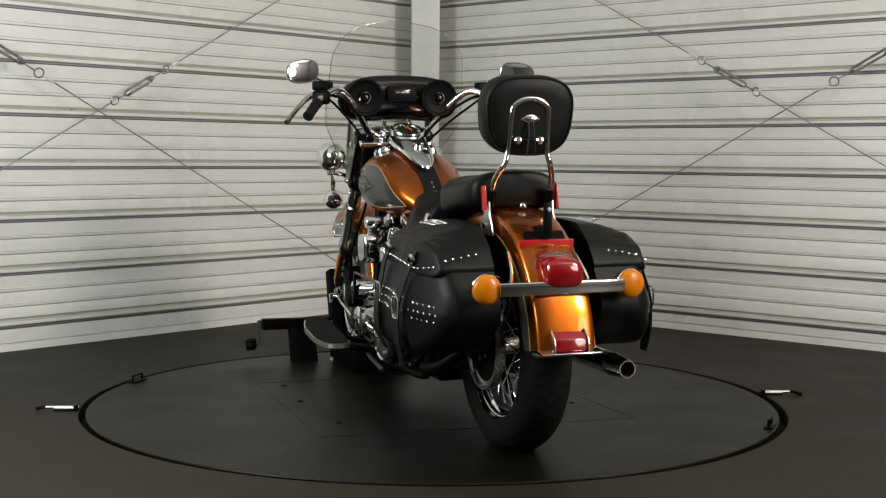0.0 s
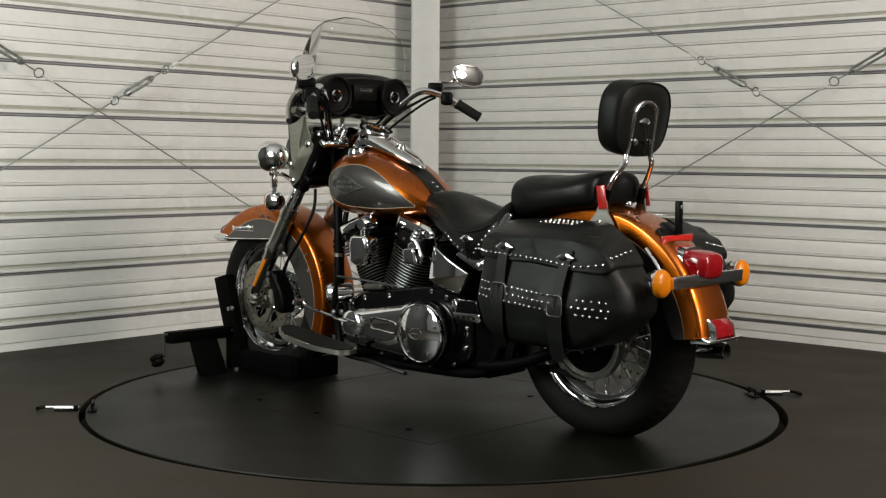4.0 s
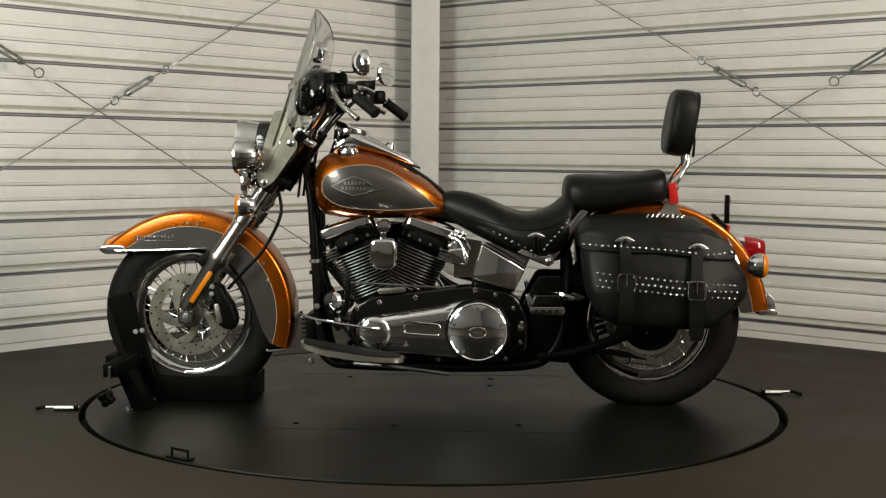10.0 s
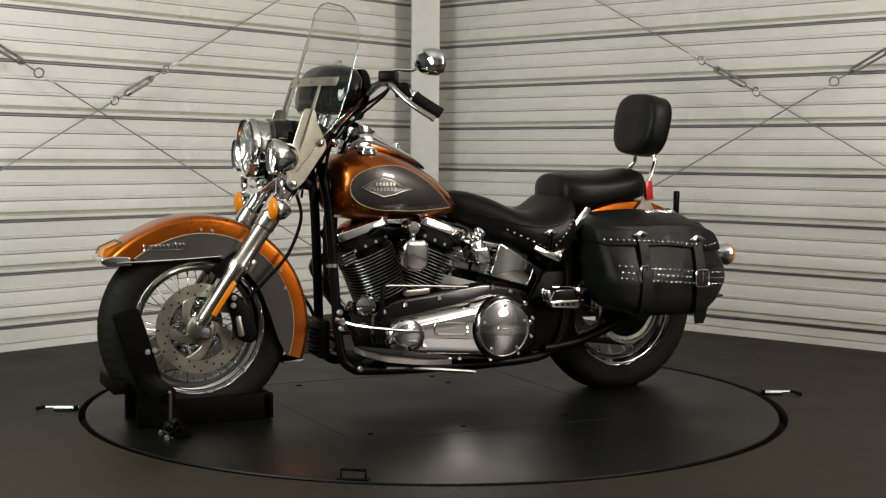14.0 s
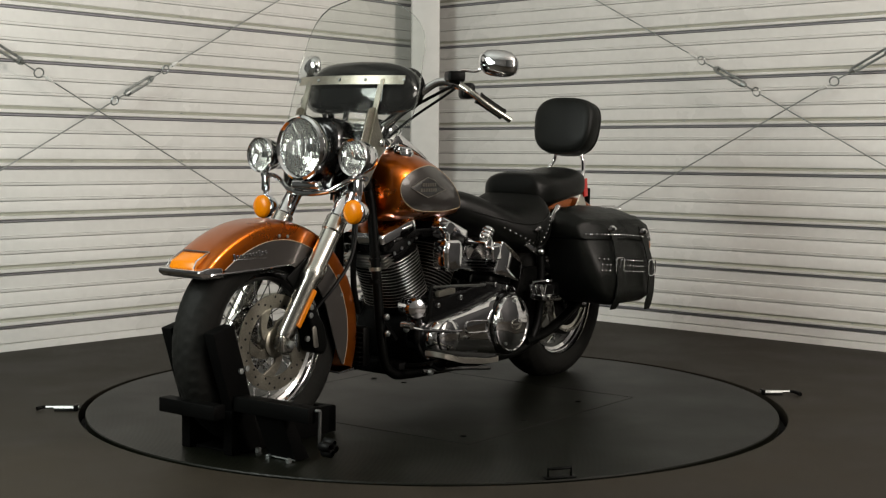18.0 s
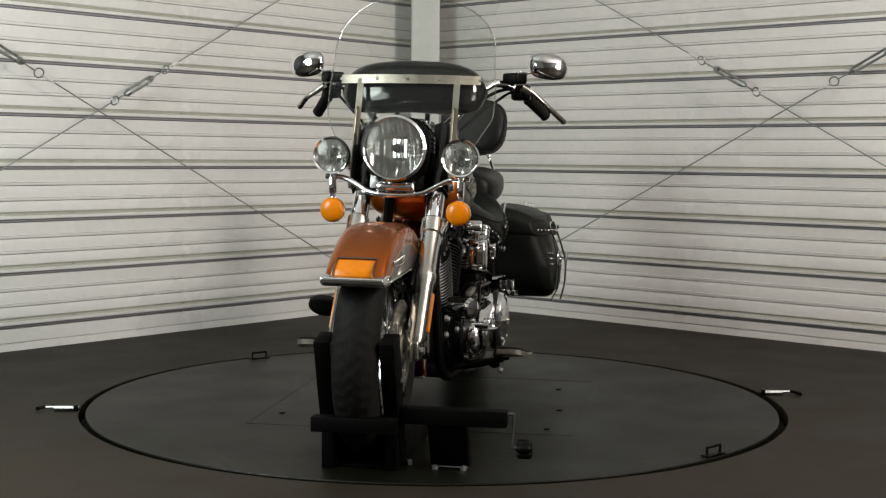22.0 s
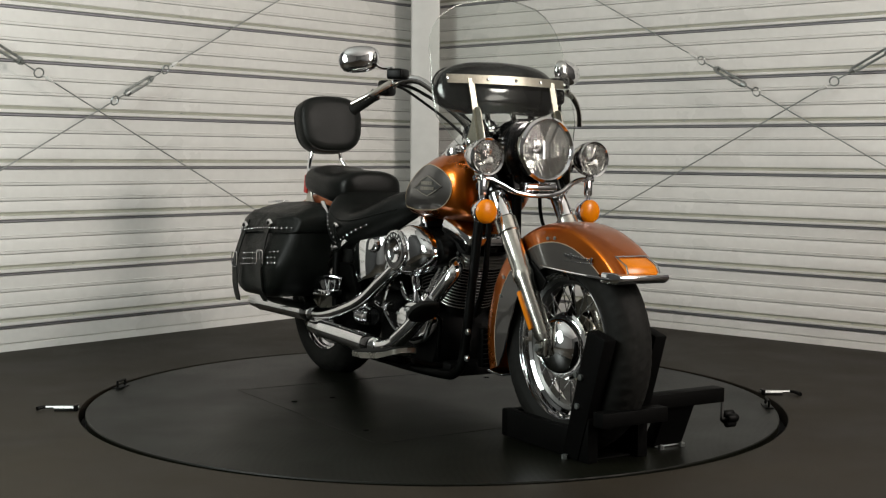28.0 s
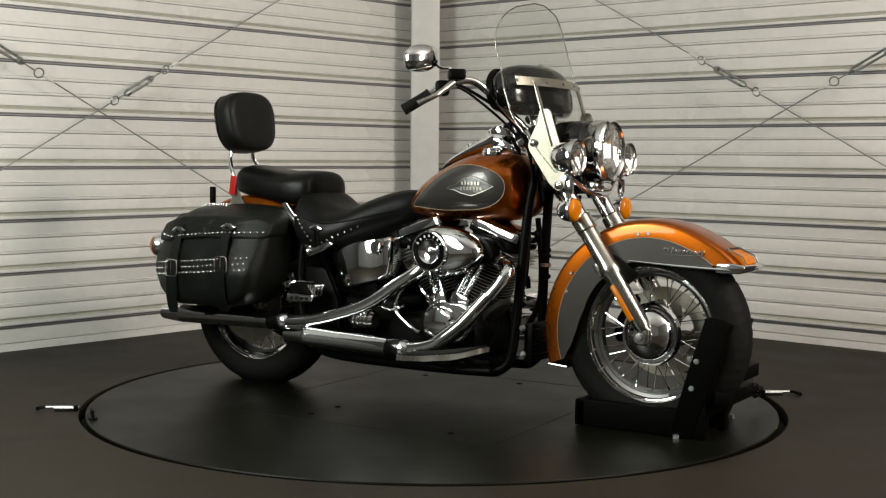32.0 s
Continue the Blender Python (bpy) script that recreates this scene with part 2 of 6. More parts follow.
def smooth_rows(rows, n):
    """n rows, rounded between the given ones (first number: where)."""
    A = np.array(rows, float)
    t = np.linspace(0, len(rows) - 1, n)
    out = []
    for u in t:
        i = min(int(u), len(rows) - 2)
        f = u - i
        a, b, c, d = A[max(i - 1, 0)], A[i], A[i + 1], A[min(i + 2, len(rows) - 1)]
        out.append(0.5 * (2 * b + (c - a) * f + (2 * a - 5 * b + 4 * c - d) * f * f + (3 * b - a - 3 * c + d) * f ** 3))
    return out


# ---- the room ----
CORNER = Vector((-0.042, 3.109, 0))
WALL_ANGLE = 48.2
U_L = -Vector((math.cos(radians(WALL_ANGLE)), math.sin(radians(WALL_ANGLE)), 0))
U_R = Vector((math.sin(radians(WALL_ANGLE)), -math.cos(radians(WALL_ANGLE)), 0))
LEN_L, LEN_R, CLAD, HIGH = 7.6, 7.2, 3.4, 3.8


def sheet(length, prof):
    """Faces along x through (depth, height) pairs; y is towards the room."""
    bm = bmesh.new()
    p = [bm.verts.new((0, d, z)) for d, z in prof]
    q = [bm.verts.new((length, d, z)) for d, z in prof]
    for i in range(len(prof) - 1):
        bm.faces.new((p[i], q[i], q[i + 1], p[i + 1]))
    return bm


def panel_mesh(length, pitch, hem_shade, g1, g2):
    """One strip of cladding: three flat laths with open joints above a projecting lip."""
    laths = [
        [(0.006, 0.0125), (0.021, 0.0125), (0.024, 0.015), (0.024, hem_shade - 0.007)],
        [(0.014, hem_shade + 0.007), (0.019, hem_shade + 0.010), (0.019, g1 - 0.0045), (0.0175, g1 - 0.0012), (-0.016, g1 - 0.0012)],
        [(-0.016, g1 + 0.0012), (0.0160, g1 + 0.0012), (0.018, g1 + 0.005), (0.018, g1 + 0.013), (0.0205, g1 + 0.0150), (0.018, g1 + 0.019), (0.018, g2 - 0.0045), (0.0165, g2 - 0.0012), (-0.016, g2 - 0.0012)],
        [(-0.016, g2 + 0.0012), (0.0150, g2 + 0.0012), (0.017, g2 + 0.005), (0.017, g2 + 0.013), (0.0195, g2 + 0.0150), (0.017, g2 + 0.019), (0.017, pitch - 0.002), (-0.016, pitch - 0.001)],
    ]
    return mesh_of("panel", join(*[sheet(length, p) for p in laths]), WALL, 25)


def bolt_mesh(name="bolt", r=0.006, h=0.004, mat=None):
    return mesh_of(name, lathe([(r, 0), (r, h * 0.6), (r * 0.8, h), (0, h)], seg=6), mat or ZINC)


BOLT = bolt_mesh()


def build_wall(name, origin, along, inward, length, label, first_bolt, bolt_step=0.61, rib0=0.097, pitch=0.2345, hem_shade=0.032, g1=0.0995, g2=0.1725):
    m = Matrix((along, inward, Vector((0, 0, 1)))).transposed().to_4x4()
    m.translation = origin
    base = box(length, 0.10, HIGH, Matrix.Translation((length / 2, -0.0505 - 0.018, HIGH / 2)), 0)
    base.transform(m)
    ob = new(name, mesh_of(name, base, BACKING))
    tagged(ob, label, "wall", kind="structure")
    me = panel_mesh(length, pitch, hem_shade, g1, g2)
    # Coloured strips draw the shade below and above each rib lip.
    seam_or_shade = mesh_of("seam_or_shade", sheet(length, [(-0.016, 0.0), (0.010, 0.001), (0.013, 0.003), (0.013, 0.0105), (0.006, 0.0125)]), RIB_SHADE, 25)
    lip = mesh_of("hem_shade", sheet(length, [(0.024, hem_shade - 0.007), (0.017, hem_shade - 0.003), (0.013, hem_shade + 0.001), (0.014, hem_shade + 0.007)]), HEM_SHADE, 25)
    part("base_panel", sheet(length, [(0.016, 0.0), (0.014, 0.030), (0.008, 0.032), (0.008, 0.035), (0.014, 0.037), (0.014, rib0 - 0.014), (-0.016, rib0 - 0.012)]), WALL, ob, at=m)
    for k in range(int((HIGH - rib0) / pitch)):
        z = rib0 - 0.0095 + k * pitch
        at = m @ Matrix.Translation((0, 0, z))
        part("panel", me, WALL, ob, at=at)
        part("seam_or_shade", seam_or_shade, RIB_SHADE, ob, at=at)
        part("hem_shade", lip, HEM_SHADE, ob, at=at)
        s = first_bolt
        while s < length and k < 8 and s < 3.2:
            part("bolt", BOLT, ZINC, ob, at=m @ Matrix.Translation((s, 0.013, z + hem_shade)) @ axis((0, 0, 0), (0, 1, 0)))
            s += bolt_step
    return ob, m


N_L, N_R = Vector((0, 0, 1)).cross(U_L).normalized(), U_R.cross(Vector((0, 0, 1))).normalized()
if N_L.dot(Vector((0, -4, 0)) - CORNER) < 0:
    N_L = -N_L
if N_R.dot(Vector((0, -4, 0)) - CORNER) < 0:
    N_R = -N_R
wall_left, M_L = build_wall("wall_west", CORNER, U_L, N_L, CLAD, "off-white ribbed metal cladding wall, rib shade in coloured strips", 0.585, 0.61, 0.110, 0.2315, 0.036, 0.0925, 0.1595)
wall_right, M_R = build_wall("wall_east", CORNER, U_R, N_R, CLAD, "off-white ribbed metal cladding wall in the shade", 0.826, 0.91, 0.090, 0.2345, 0.033)
# Unseen walls added to close the room and shape the chrome's reflections.
for nm, origin, along, inward, length in (("wall_south", CORNER + U_R * LEN_R, U_L, -N_L, LEN_L), ("wall_north", CORNER + U_L * LEN_L, U_R, -N_R, LEN_R), ("wall_west_plain", CORNER + U_L * CLAD, U_L, N_L, LEN_L - CLAD), ("wall_east_plain", CORNER + U_R * CLAD, U_R, N_R, LEN_R - CLAD)):
    m = Matrix((along, inward, Vector((0, 0, 1)))).transposed().to_4x4()
    m.translation = origin
    plain = box(length, 0.10, HIGH, Matrix.Translation((length / 2, -0.05, HIGH / 2)), 0)
    plain.transform(m)
    dark = nm.endswith("plain")
    tagged(new(nm, mesh_of(nm, plain, SIDEWALL if dark else DARKWALL)), "unseen charcoal wall added to darken reflections" if dark else "unseen grey wall toned for reflections", "wall", kind="structure")

# Unseen ceiling, made pale so that upward-facing chrome looks bright.
MID = CORNER + U_L * LEN_L / 2 + U_R * LEN_R / 2
ceil_bm = box(LEN_L + 0.2, LEN_R + 0.2, 0.12, Matrix.Translation((MID.x, MID.y, HIGH + 0.062)) @ Matrix.Rotation(radians(WALL_ANGLE), 4, "Z"), 0)
tagged(new("ceiling", mesh_of("ceiling", ceil_bm, CEIL)), "unseen pale ceiling toned for reflections", "ceiling", kind="structure")

HOLE, DISC = 1.223, 1.198


def floor_mesh():
    """The floor round the turntable, with the wall of its round opening."""
    bm = bmesh.new()
    seg = 192
    corners = [CORNER - U_L * 0.05 - U_R * 0.05, CORNER + U_L * (LEN_L + 0.05) - U_R * 0.05, CORNER + U_L * (LEN_L + 0.05) + U_R * (LEN_R + 0.05), CORNER - U_L * 0.05 + U_R * (LEN_R + 0.05)]

    def outer(a):
        d = Vector((math.cos(a), math.sin(a), 0))
        best = 1e9
        for p, q in zip(corners, corners[1:] + corners[:1]):
            e = q - p
            den = d.x * e.y - d.y * e.x
            if abs(den) < 1e-9:
                continue
            k = (p.x * e.y - p.y * e.x) / den
            s = (p.x * d.y - p.y * d.x) / den
            if k > 0 and -1e-6 <= s <= 1 + 1e-6:
                best = min(best, k)
        return d * best

    angs = sorted([2 * math.pi * k / seg for k in range(seg)] + [math.atan2(c.y, c.x) % (2 * math.pi) for c in corners])
    low = [bm.verts.new((HOLE * math.cos(a), HOLE * math.sin(a), -0.05)) for a in angs]
    inn = [bm.verts.new((HOLE * math.cos(a), HOLE * math.sin(a), -0.002)) for a in angs]
    lip = [bm.verts.new(((HOLE + 0.003) * math.cos(a), (HOLE + 0.003) * math.sin(a), 0)) for a in angs]
    out = [bm.verts.new(outer(a)) for a in angs]
    n = len(angs)
    for i in range(n):
        j = (i + 1) % n
        for p, q in ((low, inn), (inn, lip), (lip, out)):
            bm.faces.new((p[i], p[j], q[j], q[i]))
    return mesh_of("floor", bm, FLOOR, 30)


tagged(new("floor", floor_mesh()), "dark brown-grey rubber floor round the turntable", "floor", kind="structure")
pit = lathe([(HOLE + 0.05, -0.052), (HOLE + 0.05, -0.05), (0, -0.05)], seg=64)
tagged(new("pit_floor", mesh_of("pit_floor", pit, PIT)), "black bottom of the gap round the turntable", "floor", kind="structure")

# corner post
post = new("corner_post")
post.matrix_world = Matrix.Translation((-0.0644, 2.800, 0)) @ Matrix.Rotation(radians(2), 4, "Z")
tagged(post, "pale grey painted square steel corner post", "post")
part("column", box(0.159, 0.159, HIGH, Matrix.Translation((0, 0, HIGH / 2)), 0.010, 3), POSTPAINT, post)
part("base_plate", box(0.22, 0.19, 0.012, Matrix.Translation((0, 0.0, 0.006)), 0.002), POSTPAINT, post)


def brace(name, m, a, b, buckle, label):
    """A thin wall brace rod with a turnbuckle and two hook rings; points are (along, height) on the wall."""
    OFF = 0.12
    A, B = Vector((a[0], OFF, a[1])), Vector((b[0], OFF, b[1]))
    d = (B - A).normalized()
    ob = new(name)
    ob.matrix_world = m
    tagged(ob, label, "brace rod", group="wall braces")
    s0, s1 = buckle
    r0, r1 = A + d * (s0 - 0.075), A + d * (s1 + 0.055)
    part("rod", join(tube([A, A + d * (s0 - 0.095)], 0.0031, 8, 1), tube([A + d * (s1 + 0.075), B], 0.0031, 8, 1)), ZINC, ob)
    p0, p1 = A + d * s0, A + d * s1
    side = d.cross(Vector((0, 1, 0))).normalized()
    p0, p1 = p0 + d * 0.020, p1 - d * 0.020
    body = join(tube([p0 + side * 0.011, p1 + side * 0.011], 0.0062, 8, 1), tube([p0 - side * 0.011, p1 - side * 0.011], 0.0062, 8, 1), tube([p0 - d * 0.012, p0 + d * 0.012], [0.010, 0.0165], 10, 1), tube([p1 - d * 0.012, p1 + d * 0.012], [0.0165, 0.010], 10, 1))
    part("turnbuckle", body, ZINC, ob, "galvanised turnbuckle")
    for c in (r0, r1):
        ring = loop_tube([c + 0.021 * (math.cos(t) * d + math.sin(t) * (side * 0.92 + Vector((0, 0.35, 0)))) for t in [2 * math.pi * k / 20 for k in range(20)]], 0.0036)
        part("ring", ring, ZINC, ob)
    part("hook", tube([r0 + d * 0.018, p0], 0.0036, 8, 1), ZINC, ob)
    clip = r0 - d * 0.052
    part("rod_clip", join(tube([clip - d * 0.014, clip + d * 0.012], 0.0085, 8, 1), tube([clip - d * 0.03, r0 - d * 0.018], 0.0042, 8, 1)), WHITEISH, ob, "pale rod clip")
    part("hook", tube([p1, r1 - d * 0.018], 0.0036, 8, 1), ZINC, ob)
    return ob


def rod_points(x0, z0, x1, z1, xa, xb):
    k = (z1 - z0) / (x1 - x0)
    return (xa, z0 + k * (xa - x0)), (xb, z0 + k * (xb - x0))


for nm, m, line, xa, xb, bk in (
    ("brace_rod", M_L, (0.9, 0.3152, 2.8, 1.2928), 0.30, 3.3, (2.707, 2.935)),
    ("brace_rod", M_L, (0.9, 1.8531, 2.8, 0.8079), 0.5, 3.3, (1.760, 1.951)),
    ("brace_rod", M_R, (0.9, 1.8696, 2.8, 0.8506), 0.5, 3.3, (1.650, 1.857)),
    ("brace_rod", M_R, (0.9, 0.3418, 2.8, 1.3375), 0.30, 3.3, (2.640, 2.858)),
):
    a, b = rod_points(*line, xa, xb)
    brace(nm, m, a, b, bk, "thin galvanised steel cross brace rod with a turnbuckle on the wall")


def barrel_bolt(at, s):
    """A sliding bolt with two bright guide rods, its handle bent towards s."""
    ob = new("barrel_bolt")
    ob.matrix_world = at
    tagged(ob, "small steel barrel bolt lying on the floor by the turntable", "bolt", group="floor bolts")
    part("plate", box(0.070, 0.034, 0.004, Matrix.Translation((-0.010, 0, 0.002)), 0.001), SATIN, ob)
    for y in (0.0125, -0.0125):
        part("guide", tube([(-0.045, y, 0.011), (0.025, y, 0.011)], 0.0042, 8, 1), ZINC, ob, "bright steel guide rod")
    part("keeper", box(0.012, 0.040, 0.020, Matrix.Translation((-0.046, 0, 0.0105)), 0.002), SATIN, ob)
    part("pin", tube([(-0.055, 0, 0.012), (0.058, 0, 0.012)], 0.0050, 8, 1), ZINC, ob)
    part("handle", tube([(0.056, 0, 0.012), (0.068, -0.010 * s, 0.012), (0.080, -0.048 * s, 0.010)], [0.005, 0.006, 0.008], 8, 3), SATIN, ob, "black bent bolt handle")
    return ob


barrel_bolt(Matrix.Translation((-1.253, -0.245, 0)) @ Matrix.Rotation(radians(182), 4, "Z"), -0.4)
barrel_bolt(Matrix.Translation((1.257, 0.145, 0)) @ Matrix.Rotation(radians(2), 4, "Z"), 1)

# ---- the turntable ----
turntable = new("turntable")
tagged(turntable, "round dark ribbed-rubber turntable let into the floor", "turntable")
part("deck", lathe([(DISC - 0.02, -0.03), (DISC, -0.028), (DISC, -0.003), (DISC - 0.003, 0.0), (0, 0.0)], seg=160), DECK, turntable)
for sx in (-1, 1):
    L = Vector((0.681, 0.978, 0)) if sx > 0 else Matrix.Rotation(radians(-5.3), 3, "Z") @ Vector((-0.681, -0.978, 0))
    d = L.normalized()
    s = Vector((-d.y, d.x, 0))
    c = d * (DISC - 0.022)
    ringp = [c + s * 0.034 + d * 0.0, c + s * 0.034 + V3(0, 0, 0.026), c - s * 0.034 + V3(0, 0, 0.026), c - s * 0.034]
    part("lift_loop", tube(ringp, 0.0045, 8, 1), SATIN, turntable, "black steel lifting loop")
    part("loop_plate", box(0.09, 0.03, 0.004, Matrix.Translation(c + V3(0, 0, 0.003)) @ Matrix.Rotation(math.atan2(s.y, s.x), 4, "Z"), 0.001), SATIN, turntable)
for (x0, y0, x1, y1) in ((-0.50, -0.54, 0.54, -0.51), (-0.50, -0.54, -0.50, 0.53), (-0.50, 0.53, 0.50, 0.535), (0.54, -0.51, 0.50, 0.535)):
    a, b = Vector((x0, y0, 0)), Vector((x1, y1, 0))
    part("seam_or_shade", box((b - a).length, 0.0012, 0.0010, Matrix.Translation((a + b) / 2 + V3(0, 0, 0.0004)) @ Matrix.Rotation(math.atan2(y1 - y0, x1 - x0), 4, "Z"), 0), DECKSEAM, turntable)
for x, y in ((-0.2, -0.45), (-0.2, -0.3), (0.35, -0.45), (0.42, 0.45), (-0.3, 0.42), (0.1, 0.46)):
    part("screw", lathe([(0.011, 0.0), (0.011, 0.002), (0.009, 0.0035), (0, 0.0035)], Matrix.Translation((x, y, 0)), 10), SATIN, turntable)

# ---- the motorcycle ----
bike = new("motorcycle")
tagged(bike, "amber and pewter cruiser motorcycle with studded black leather saddlebags", "motorcycle")
FA, RA = Vector((0.863, 0, 0.306)), Vector((-0.748, 0, 0.304))
YAX = (0, 1, 0)


def tyre_mesh(R, w, rim_r, grooves, axle, seg=168):
    """A tyre lying round the y axis, with real tread grooves and a foot pressed flat, axle above the ground."""
    nb = 34
    rings = []
    for i in range(seg):
        a = 2 * math.pi * i / seg
        ring = []
        for k in range(nb):
            t = -1 + 2 * k / (nb - 1)
            ang = t * radians(118)
            # rounded section between the beads
            h = R - rim_r
            y = 0.5 * w * math.sin(ang) / max(abs(math.sin(radians(90))), 1)
            r = rim_r + h * 0.48 + h * 0.52 * math.cos(ang) if abs(ang) < math.pi / 2 else rim_r + h * 0.48 + h * 0.5 * math.cos(ang) * 1.6
            if abs(t) > 0.9:
                y *= 0.93
            cut = 0
            if abs(t) < 0.60:
                u = a * grooves / (2 * math.pi)
                if abs((u + 1.1 * abs(t)) % 1.0 - 0.5) < 0.10 and 0.10 < abs(t):
                    cut = 0.0045
                if abs(abs(t) - 0.10 - 0.05 * math.sin(u * 2 * math.pi)) < 0.03:
                    cut = 0.0045
            r -= cut
            ring.append(Vector((r * math.cos(a), y, max(r * math.sin(a), -axle))))
        rings.append(ring)
    rings.append(rings[0])
    bm = skin(rings, closed=False, caps=False)
    bmesh.ops.remove_doubles(bm, verts=bm.verts, dist=1e-5)
    return bm


def wheel(name, c, R, w, hub_w, label, spoke_n=40):
    """A spoked wheel: rim, hub, spokes, tyre; its own empty under the motorcycle."""
    ob = new(name)
    ob.parent = bike
    ob.location = c
    tagged(ob, label)
    m = axis((0, 0, 0), YAX)
    part("tyre", tyre_mesh(R, w, 0.207, 52, R - 0.008 if name == "rear_wheel" else R), RUBBER, ob, "black grooved rubber tyre", 50)
    part("whitewall_bead", join(*[lathe([(0.222, s * w * 0.38), (0.226, s * w * 0.405), (0.229, s * w * 0.415), (0.229, s * w * 0.40)], m, 64) for s in (-1, 1)]), RUBBER, ob)
    h = w * 0.33
    prof = [(0.217, -h - 0.012), (0.221, -h - 0.008), (0.219, -h), (0.209, -h + 0.004), (0.206, -h + 0.016), (0.196, -h + 0.022), (0.1955, -h + 0.026), (0.199, -h + 0.026), (0.199, h - 0.026), (0.1955, h - 0.026), (0.196, h - 0.022), (0.206, h - 0.016), (0.209, h - 0.004), (0.219, h), (0.221, h + 0.008), (0.217, h + 0.012), (0.212, h), (0.212, -h)]
    rim = lathe(prof + [prof[0]], m, 72)
    part("rim", rim, CHROME, ob, "chrome stepped rim", 30)
    # Darker metal puts the shade inside the rim into its colour.
    part("rim_well", lathe([(0.198, -h + 0.0262), (0.194, -h + 0.0262), (0.193, -0.02), (0.184, -0.012), (0.183, 0.012), (0.193, 0.02), (0.194, h - 0.0262), (0.198, h - 0.0262)], m, 72), WELL, ob, "inner rim well, darkened in its colour", 30)
    part("hub", lathe([(0.018, -hub_w), (0.034, -hub_w), (0.04, -hub_w + 0.008), (0.028, -hub_w + 0.02), (0.026, 0), (0.028, hub_w - 0.02), (0.04, hub_w - 0.008), (0.034, hub_w), (0.018, hub_w)], m, 28), ALLOY, ob)
    sp = {}
    for k in range(spoke_n):
        side = 1 if k % 2 else -1
        lean = 1 if (k // 2) % 2 else -1
        a1 = 2 * math.pi * k / spoke_n
        a0 = a1 + lean * radians(52)
        p0 = Vector((0.037 * math.cos(a0), side * (hub_w - 0.008), 0.037 * math.sin(a0)))
        p1 = Vector((0.188 * math.cos(a1), side * 0.010, 0.188 * math.sin(a1)))
        key = (side, lean)
        if key not in sp:
            # one spoke per kind, turned round the axle for the rest
            sp[key] = (mesh_of("spoke", join(tube([p0, p1], 0.0017, 6, 1), tube([p1 - (p1 - p0).normalized() * 0.014, p1], 0.0036, 6, 1)), CHROME), a1)
        me, base = sp[key]
        part("spoke", me, CHROME, ob, at=Matrix.Rotation(-(a1 - base), 4, "Y"))
    return ob


front_wheel = wheel("front_wheel", FA, 0.316, 0.130, 0.042, "spoked front wheel with a chrome rim")
rear_wheel = wheel("rear_wheel", RA, 0.320, 0.150, 0.05, "spoked rear wheel with a chrome rim")


def brake_disc(parent, y, R, r_in, name="brake_disc"):
    m = axis((0, y, 0), YAX)
    ring = lathe([(R, -0.0028), (R, 0.0028), (r_in, 0.0028), (r_in, -0.0028), (R, -0.0028)], m, 64)
    d = part(name, ring, DISC_STEEL, parent, "drilled steel brake disc", 30)
    # Black discs on the unpierced steel stand for the dark inside drilled holes.
    hole_dot = mesh_of("hole_dot", lathe([(0.0038, 0), (0.0038, 0.0008), (0, 0.0008)], seg=8), PIT)
    for k in range(36):
        a, rr = 2 * math.pi * k / 36, (R - 0.008, R - 0.022, R - 0.034)[k % 3]
        for s in (1,):
            part("hole_dot", hole_dot, PIT, d, at=axis((rr * math.cos(a), y + 0.0029, rr * math.sin(a)), YAX))
    def polar(r, t):
        return (r * math.cos(t), r * math.sin(t))

    for k in range(5):
        t = 2 * math.pi * k / 5 + 0.4
        blade = [polar(0.028, t - 0.55), polar(0.058, t - 0.10), polar(0.080, t + 0.30), polar(r_in + 0.004, t + 0.60), polar(r_in + 0.004, t + 1.05), polar(0.084, t + 0.85), polar(0.060, t + 0.50), polar(0.028, t + 0.60)]
        part("carrier_arm", slab(rounded(blade, 0.010, 3), y - 0.004, y + 0.005, 0.0015, 1), DISC_STEEL, d)
    part("carrier_hub", lathe([(0.046, -0.008), (0.046, 0.010), (0.040, 0.014), (0.02, 0.014)], m, 32), DISC_STEEL, d)
    return d


brake_disc(front_wheel, 0.068, 0.146, 0.104)
m = axis((0, -0.030, 0), (0, -1, 0))
part("hub_cap", lathe([(0.100, 0), (0.101, 0.004), (0.096, 0.008), (0.094, 0.010), (0.088, 0.034), (0.070, 0.056), (0.045, 0.068), (0.030, 0.073), (0.028, 0.082), (0.0, 0.083)], m, 48), CHROME, front_wheel, "domed chrome hub cap", 30)
for s in (1, -1):
    part("axle_nut", lathe([(0.012, 0), (0.012, 0.014), (0, 0.016)], axis((0, s * 0.128, 0), (0, s, 0)), 6), ZINC, front_wheel)
# rear pulley and brake
m = axis((0, 0.085, 0), YAX)
pulley = part("belt_pulley", lathe([(0.122, -0.014), (0.128, -0.014), (0.128, 0.014), (0.119, 0.014), (0.117, 0.006), (0.103, 0.004), (0.100, -0.004), (0.117, -0.006), (0.122, -0.014)], m, 56), ALLOY, rear_wheel, "alloy belt pulley")
part("pulley_web", lathe([(0.030, -0.012), (0.030, 0.012), (0.045, 0.012), (0.052, 0.003), (0.104, 0.002), (0.104, -0.003), (0.03, -0.004)], m, 40), SATIN, pulley)
for k in range(5):
    a = 2 * math.pi * k / 5
    part("bolt", BOLT, ZINC, pulley, at=axis((0.040 * math.cos(a), 0.097, 0.040 * math.sin(a)), YAX))
brake_disc(rear_wheel, -0.085, 0.146, 0.100)
part("axle_nut", lathe([(0.016, 0), (0.016, 0.016), (0.010, 0.022), (0, 0.022)], axis((0, 0.150, 0), YAX), 6), CHROME, rear_wheel)


